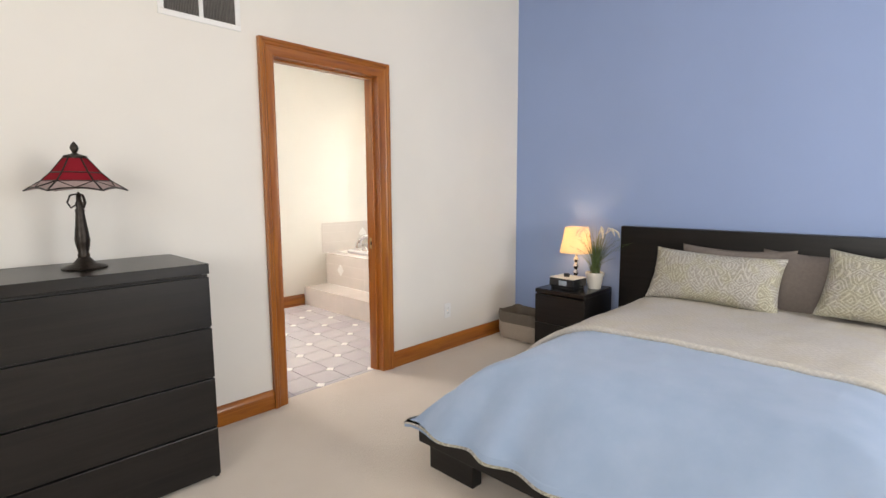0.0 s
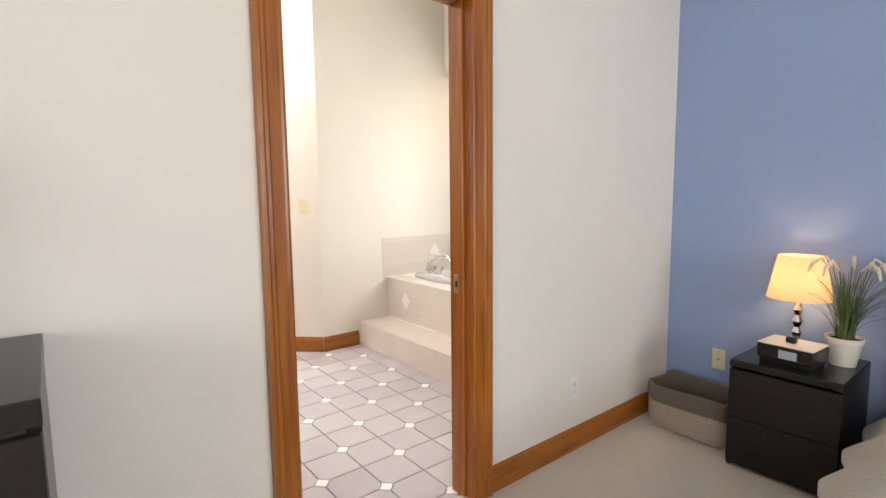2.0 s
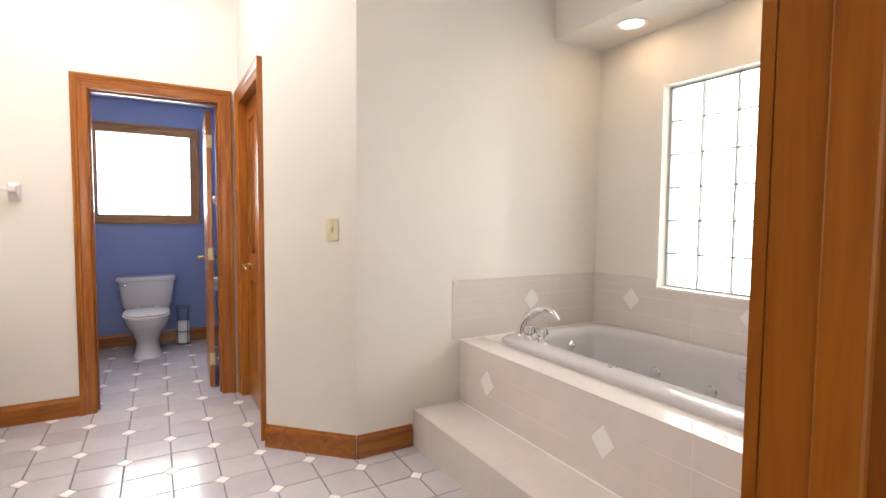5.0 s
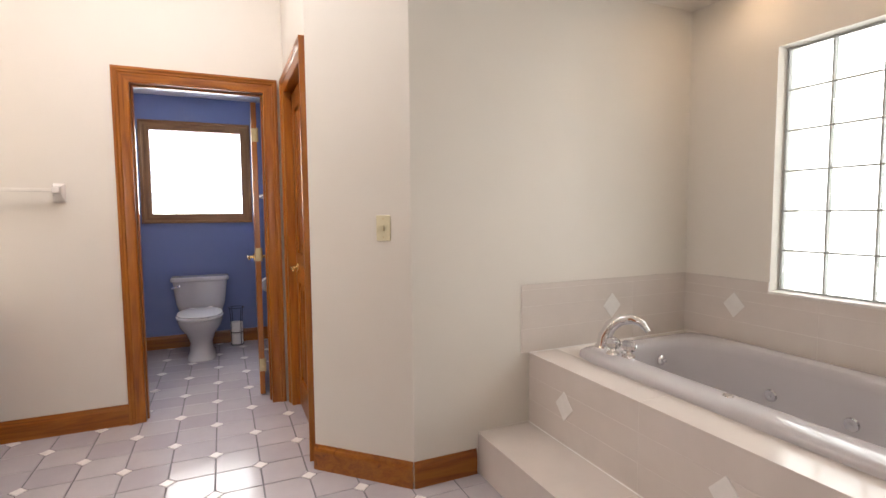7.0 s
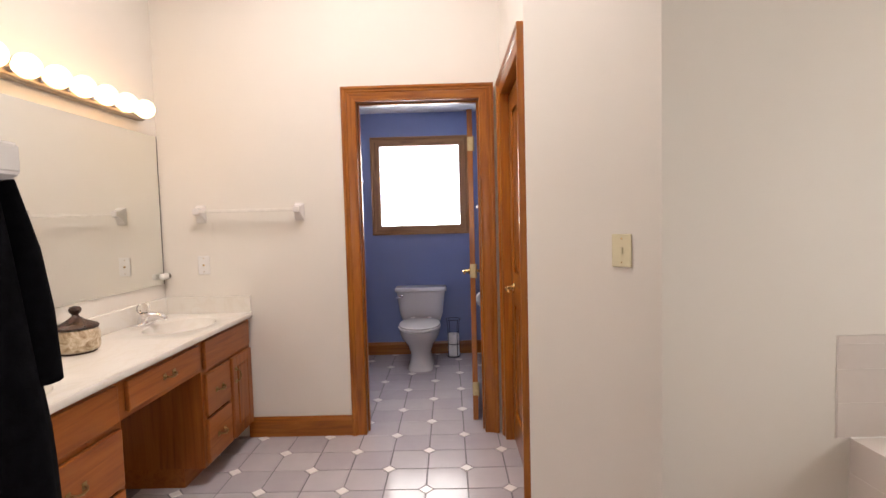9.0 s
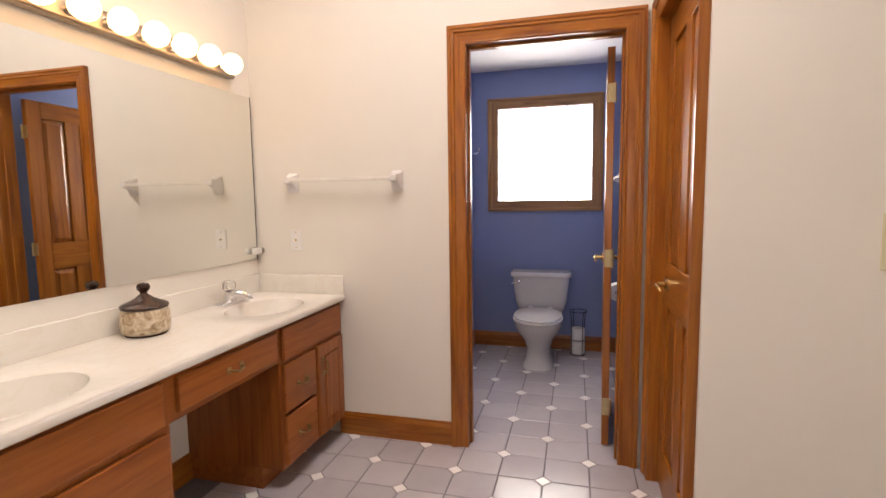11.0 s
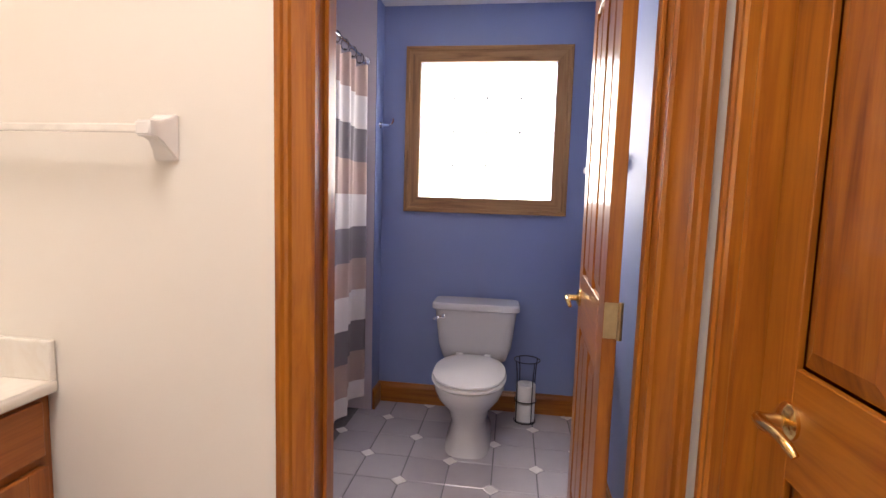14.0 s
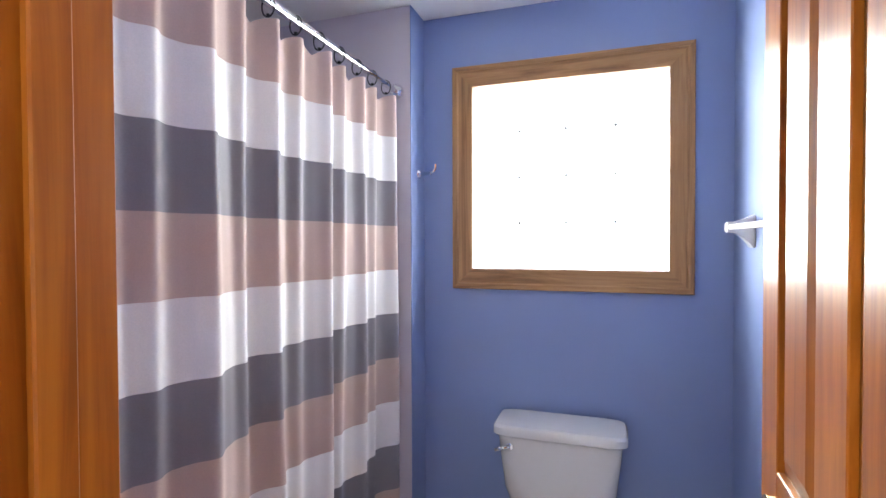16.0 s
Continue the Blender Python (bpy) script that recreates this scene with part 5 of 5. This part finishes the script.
# robe on its hook
hk = tagged(empty("robe_hook", pose(-4.135, 1.2, 1.44, 0, 0, 180)), "white ceramic robe hook on the partition", "hook")
s = Shape().loops([[(sx * w / 2, y, z + sz * h / 2) for sx, sz in ((-1, -1), (1, -1), (1, 1), (-1, 1))] for w, h, y, z in ((0.06, 0.12, 0, 0.0), (0.06, 0.12, -0.007, 0), (0.045, 0.085, -0.025, 0.002), (0.045, 0.06, -0.06, 0.0), (0.05, 0.055, -0.085, 0.0), (0.045, 0.045, -0.095, 0.002))])
bmesh.ops.bevel(s.bm, geom=list(s.bm.edges), offset=0.004, segments=2, affect="EDGES")
s.make("hook", CERAMIC, hk, smooth=True)


def robe():
    rings = []
    n = 40
    for k in range(30):
        q = k / 29
        z = 1.44 - q * 1.39
        w = 0.036 + 0.03 * min(1, q * 3.2) ** 0.7 + 0.03 * q
        d = 0.028 + 0.018 * min(1, q * 2.5) ** 0.8 + 0.02 * q
        ring = []
        for i in range(n):
            a = 2 * math.pi * i / n
            fold = 1 + 0.16 * q * math.sin(a * 7 + 1.5 * math.sin(q * 4)) + 0.1 * noise.noise(Vector((math.cos(a) * 2, math.sin(a) * 2, q * 5)))
            ring.append(Vector((0.01 + w * math.cos(a) * fold, max(0.006, d + 0.006 + d * math.sin(a) * fold), z)))
        rings.append(ring)
    root = tagged(empty("bathrobe", (-4.135, 1.2, 0)), "black terry bathrobe hanging from a hook", "bathrobe")
    Shape().loops(rings).make("body", ROBE, root, smooth=True, angle=180)
    for sx in (-1, 1):
        pts = [(sx * 0.03, 0.05, 1.41), (sx * 0.055, 0.055, 1.3), (sx * 0.065, 0.055, 1.2), (sx * 0.068, 0.055, 1.08)]
        Shape().tube(pts, [0.02, 0.026, 0.032, 0.036], 14).make("sleeve", ROBE, root, smooth=True)
    return root


robe()


# ---- toilet room things ----
def picture_frame_window():
    root = structure(empty("window_2", (XB, (W[0] + W[1]) / 2, (W[2] + W[3]) / 2)), "frosted window in a rustic brown wood casing", "window")
    inv = root.matrix_world.inverted()
    prof = [(0.0, -0.01), (0.0, 0.014), (0.01, 0.017), (0.06, 0.02), (0.066, 0.026), (0.085, 0.026), (0.088, 0.022), (0.088, 0.0), (0.04, 0.0)]
    st = [(W[0], W[2], -1, -1), (W[0], W[3], -1, 1), (W[1], W[3], 1, 1), (W[1], W[2], 1, -1)]

    def put(w, d, q):
        return inv @ Vector((XB + d, q[0] + q[2] * w, q[1] + q[3] * w))
    for a, b, m in ((0, 1, "z"), (1, 2, "y"), (2, 3, "z"), (3, 0, "y")):
        sweep("casing", RUSTIC[m], st[a], st[b], put, None, root, prof)
    nx, nz = 4, 4
    wy, wz = (W[1] - W[0]) / nx, (W[3] - W[2]) / nz
    m = Shape().box(0.03, 0.09, 0.003, wy - 0.003, 0.003, wz - 0.003, 0.006, 1, m=Matrix.Translation((-0.12, 0, 0))).mesh("glass_block", BLOCK)
    for i in range(nx):
        for k in range(nz):
            b = new("glass_block", m)
            b.parent, b.location, b.visible_shadow = root, ((0, -(W[1] - W[0]) / 2 + i * wy, -(W[3] - W[2]) / 2 + k * wz)), False
    s = Shape()
    for i in range(1, nx):
        s.box(-0.085, -0.03, i * wy - (W[1] - W[0]) / 2 - 0.002, i * wy - (W[1] - W[0]) / 2 + 0.002, -(W[3] - W[2]) / 2, (W[3] - W[2]) / 2)
    for k in range(1, nz):
        s.box(-0.084, -0.031, -(W[1] - W[0]) / 2, (W[1] - W[0]) / 2, k * wz - (W[3] - W[2]) / 2 - 0.002, k * wz - (W[3] - W[2]) / 2 + 0.002)
    s.make("mortar", plain("pale_mortar", (0.4, 0.4, 0.4), 0.8), root)
    return root


picture_frame_window()


def toilet(at):
    """Faces +x, its back at the origin."""
    root = tagged(empty("toilet", at), "white porcelain two-piece toilet, lid closed", "toilet")

    def rr(x0, x1, w, z, p=3.0, n=40):
        pts = []
        cx, a = (x0 + x1) / 2, (x1 - x0) / 2
        for i in range(n):
            t = 2 * math.pi * i / n
            c, s = math.cos(t), math.sin(t)
            pts.append(Vector((cx + a * math.copysign(abs(c) ** (2 / p), c), w / 2 * math.copysign(abs(s) ** (2 / p), s), z)))
        return pts
    Shape().loops([rr(0.04, 0.17, 0.3, 0.345, 3), rr(0.03, 0.19, 0.37, 0.37, 4), rr(0.02, 0.2, 0.42, 0.45, 5), rr(0.015, 0.205, 0.455, 0.6, 6), rr(0.012, 0.207, 0.465, 0.655, 6)]).make("tank", PORCELAIN, root, smooth=True)
    Shape().loops([rr(0.008, 0.215, 0.485, 0.657, 7), rr(0.003, 0.222, 0.5, 0.664, 7), rr(0.003, 0.222, 0.5, 0.69, 7), rr(0.01, 0.214, 0.485, 0.7, 7)]).make("tank_lid", PORCELAIN, root, smooth=True)
    # bowl and foot
    Shape().loops([rr(0.1, 0.6, 0.24, 0.0, 3.5), rr(0.1, 0.595, 0.235, 0.02, 3.5), rr(0.11, 0.565, 0.2, 0.06, 3), rr(0.11, 0.555, 0.19, 0.14, 2.6), rr(0.1, 0.6, 0.25, 0.22, 2.4), rr(0.09, 0.685, 0.34, 0.29, 2.3), rr(0.08, 0.72, 0.37, 0.34, 2.3), rr(0.08, 0.725, 0.375, 0.372, 2.3), rr(0.09, 0.715, 0.36, 0.38, 2.3)]).make("bowl", PORCELAIN, root, smooth=True)
    Shape().loops([rr(0.22, 0.725, 0.375, 0.381, 2.3), rr(0.215, 0.73, 0.38, 0.386, 2.3), rr(0.215, 0.73, 0.38, 0.394, 2.3), rr(0.225, 0.72, 0.365, 0.398, 2.3)]).make("seat", WHITEPL, root, smooth=True)
    Shape().loops([rr(0.215, 0.72, 0.37, 0.401, 2.3), rr(0.21, 0.725, 0.375, 0.405, 2.3), rr(0.215, 0.72, 0.367, 0.413, 2.3), rr(0.27, 0.65, 0.26, 0.418, 2.2)]).make("seat_lid", PORCELAIN, root, smooth=True)
    for y in (-0.08, 0.08):
        Shape().box(0.2, 0.235, y - 0.02, y + 0.02, 0.381, 0.416, 0.006).make("hinge", WHITEPL, root)
    Shape().lathe([(0.001, 0), (0.015, 0), (0.013, 0.008), (0.001, 0.01)], 14, pose(0.203, -0.18, 0.62, 0, 90, 0)).tube([(0.214, -0.18, 0.62), (0.222, -0.19, 0.622), (0.225, -0.215, 0.615), (0.224, -0.235, 0.606)], [0.006, 0.007, 0.008, 0.006], 8).make("flush_lever", CHROME, root, smooth=True)
    return root


toilet((XB + 0.018, 1.66, 0.0))


def paper_stand(at):
    root = tagged(empty("toilet_paper_stand", at), "black wire stand holding white paper rolls", "paper stand")
    s = Shape()
    for z in (0.006, 0.13, 0.37):
        r = 0.062 if z < 0.3 else 0.074
        s.tube([(r * math.cos(a * math.pi / 10), r * math.sin(a * math.pi / 10), z) for a in range(21)], 0.003, 6)
    for k in range(4):
        a = k * math.pi / 2 + 0.6
        s.tube([(r * math.cos(a), r * math.sin(a), z) for r, z in ((0.062, 0.006), (0.062, 0.2), (0.066, 0.3), (0.074, 0.37))], 0.003, 6)
    s.make("wire_frame", WIRE, root, smooth=True)
    for z in (0.012, 0.122):
        Shape().lathe([(0.02, z), (0.054, z), (0.056, z + 0.004), (0.056, z + 0.1), (0.054, z + 0.104), (0.02, z + 0.104), (0.02, z)], 28, caps=False).make("paper_roll", PAPER, root, smooth=True)
    return root


paper_stand((-8.2, 1.965, 0.0))

tp = tagged(empty("toilet_paper_holder", (-7.5, YT, 0.67)), "white paper roll on a wall holder", "paper holder")
Shape().lathe([(0.02, -0.05), (0.058, -0.05), (0.058, 0.05), (0.02, 0.05), (0.02, -0.05)], 28, pose(0, -0.07, 0, 0, 90, 0), caps=False).make("paper_roll", PAPER, tp, smooth=True)
Shape().tube([(-0.07, -0.001, 0.01), (-0.07, -0.06, 0.01), (-0.06, -0.07, 0.0), (0.06, -0.07, 0.0), (0.07, -0.06, 0.01), (0.07, -0.001, 0.01)], 0.008, 8).make("holder", CHROME, tp, smooth=True)

hook = tagged(empty("robe_hook", (-8.255, 1.05, 1.705)), "chrome double robe hook on the blue wall", "hook")
Shape().lathe([(0.001, 0), (0.02, 0), (0.018, 0.006), (0.009, 0.012), (0.008, 0.05), (0.012, 0.056), (0.001, 0.06)], 16, pose(0, 0, 0, -90, 0, 0)).tube([(0, 0.045, 0), (0, 0.065, 0.006), (0, 0.075, 0.02), (0, 0.076, 0.04)], 0.006, 8).make("hook", CHROME, hook, smooth=True)


def shower_rod():
    root = tagged(empty("shower_rod", (-8.17, 0.985, 2.045)), "chrome shower curtain rod between the walls", "curtain rod")
    L = TI + 8.17
    Shape().tube([(0, 0, 0), (L / 2, 0, 0), (L, 0, 0)], 0.0125, 14).make("rod", CHROME, root, smooth=True)
    for x, r in ((0, 90), (L, -90)):
        Shape().lathe([(0.001, 0), (0.032, 0), (0.03, 0.012), (0.02, 0.024), (0.001, 0.025)], 20, pose(x, 0, 0, 0, r, 0)).make("flange", CHROME, root, smooth=True)
    return root


shower_rod()
CX0, CX1 = -8.12, -6.66


def fold(x, q):
    """Depth of the curtain's folds at x; q runs from 0 at the top to 1 at the hem."""
    u = (x - CX0) / (CX1 - CX0)
    ph = u * 2 * math.pi * 6 + 0.9 * math.sin(u * 11 + 1)
    crease = abs(math.cos(math.pi * (u * 12 - 0.5) + 0.35 * math.sin(u * 9 + 3 * q) * q)) ** 4
    wide = (0.01 + 0.014 * q) * math.sin(ph) + 0.008 * math.sin(ph * 0.5 + 1)
    return wide + (0.03 - 0.012 * q) * crease + 0.01 * q * noise.noise(Vector((x * 3, q * 2, 0)))


cur = tagged(empty("shower_curtain", (CX0, 0.985, 0.1)), "striped shower curtain in tan, white and grey", "curtain")
sc = Shape().grid(260, 40, lambda u, v: (u * (CX1 - CX0) + 0.006 * math.sin(v * 9 + u * 30) * v, fold(CX0 + u * (CX1 - CX0), v), 1.995 - 0.1 - v * 1.87 - 0.028 * (1 - v) ** 6 * (1 - abs(math.cos(math.pi * (u * 12 - 0.5))))))
sc.make("cloth", CURTAIN, cur, smooth=True, angle=180)
ringmesh = Shape().tube([(0, 0.02 * math.sin(a * math.pi / 8), 0.028 * math.cos(a * math.pi / 8)) for a in range(17)], 0.0022, 6).lathe([(0.001, -0.03), (0.005, -0.028), (0.005, -0.02), (0.001, -0.018)], 8).mesh("curtain_ring", WIRE, True)
for k in range(12):
    r = new("curtain_ring", ringmesh)
    r.location = (CX0 + (k + 0.5) * (CX1 - CX0) / 12, 0.985, 2.033)
    tagged(r, "dark metal curtain ring on the rod", "curtain ring", "curtain rings on the rod")


# ---- floor tiles ----
PITCH, CUT, GAP = 0.2095, 0.036, 0.0056
OX, OY = -6.0, 2.01


def tile_mesh(even):
    """Square tile with two opposite corners cut off; even: those at the lower left and upper right."""
    a, b = GAP / 2, PITCH - GAP / 2

    def outline(e, z):
        lo, hi, c = a + e, b - e, CUT + e * 0.41
        if even:
            pts = [(lo + c, lo), (hi, lo), (hi, hi - c), (hi - c, hi), (lo, hi), (lo, lo + c)]
        else:
            pts = [(lo, lo), (hi - c, lo), (hi, lo + c), (hi, hi), (lo + c, hi), (lo, hi - c)]
        return [(x, y, z) for x, y in pts]
    return Shape().loops([outline(0, -0.009), outline(0, -0.0022), outline(0.0022, 0.0)]).mesh("floor_tile", TILE)


def dia_mesh():
    r = CUT + GAP / 2 - 0.0035
    ring = lambda q, z: [(q, 0, z), (0, q, z), (-q, 0, z), (0, -q, z)]
    return Shape().loops([ring(r, -0.009), ring(r, -0.002), ring(r - 0.002, 0.0)]).mesh("diamond_inset", DIAMOND)


tiles = {0: tile_mesh(True), 1: tile_mesh(False)}
dia = dia_mesh()


def in_floor(x, y):
    """Floor that stays open to view."""
    if TI - 0.25 < x < BW + 0.1 and 0.3 < y < 3.0:
        return y < YC + 0.16 or x > -5.75 + (y - YC)
    return XB - 0.1 < x <= TI and 0.95 < y < YC + 0.1


for i in range(-12, 18):
    for k in range(-9, 6):
        x, y = OX + i * PITCH, OY + k * PITCH
        cx, cy = x + PITCH / 2, y + PITCH / 2
        if in_floor(cx, cy) and x + PITCH < BW + 0.15 and not (x > -4.1 and cy < 1.15):
            t = new("floor_tile", tiles[(i + k) % 2])
            t.location, t.parent = (x, y, 0), floor
        if (i + k) % 2 == 0 and in_floor(x, y) and x < BW - 0.1 and not (x > -4.1 and y < 1.15):
            t = new("diamond_inset", dia)
            t.location, t.parent = (x, y, 0.0004), floor
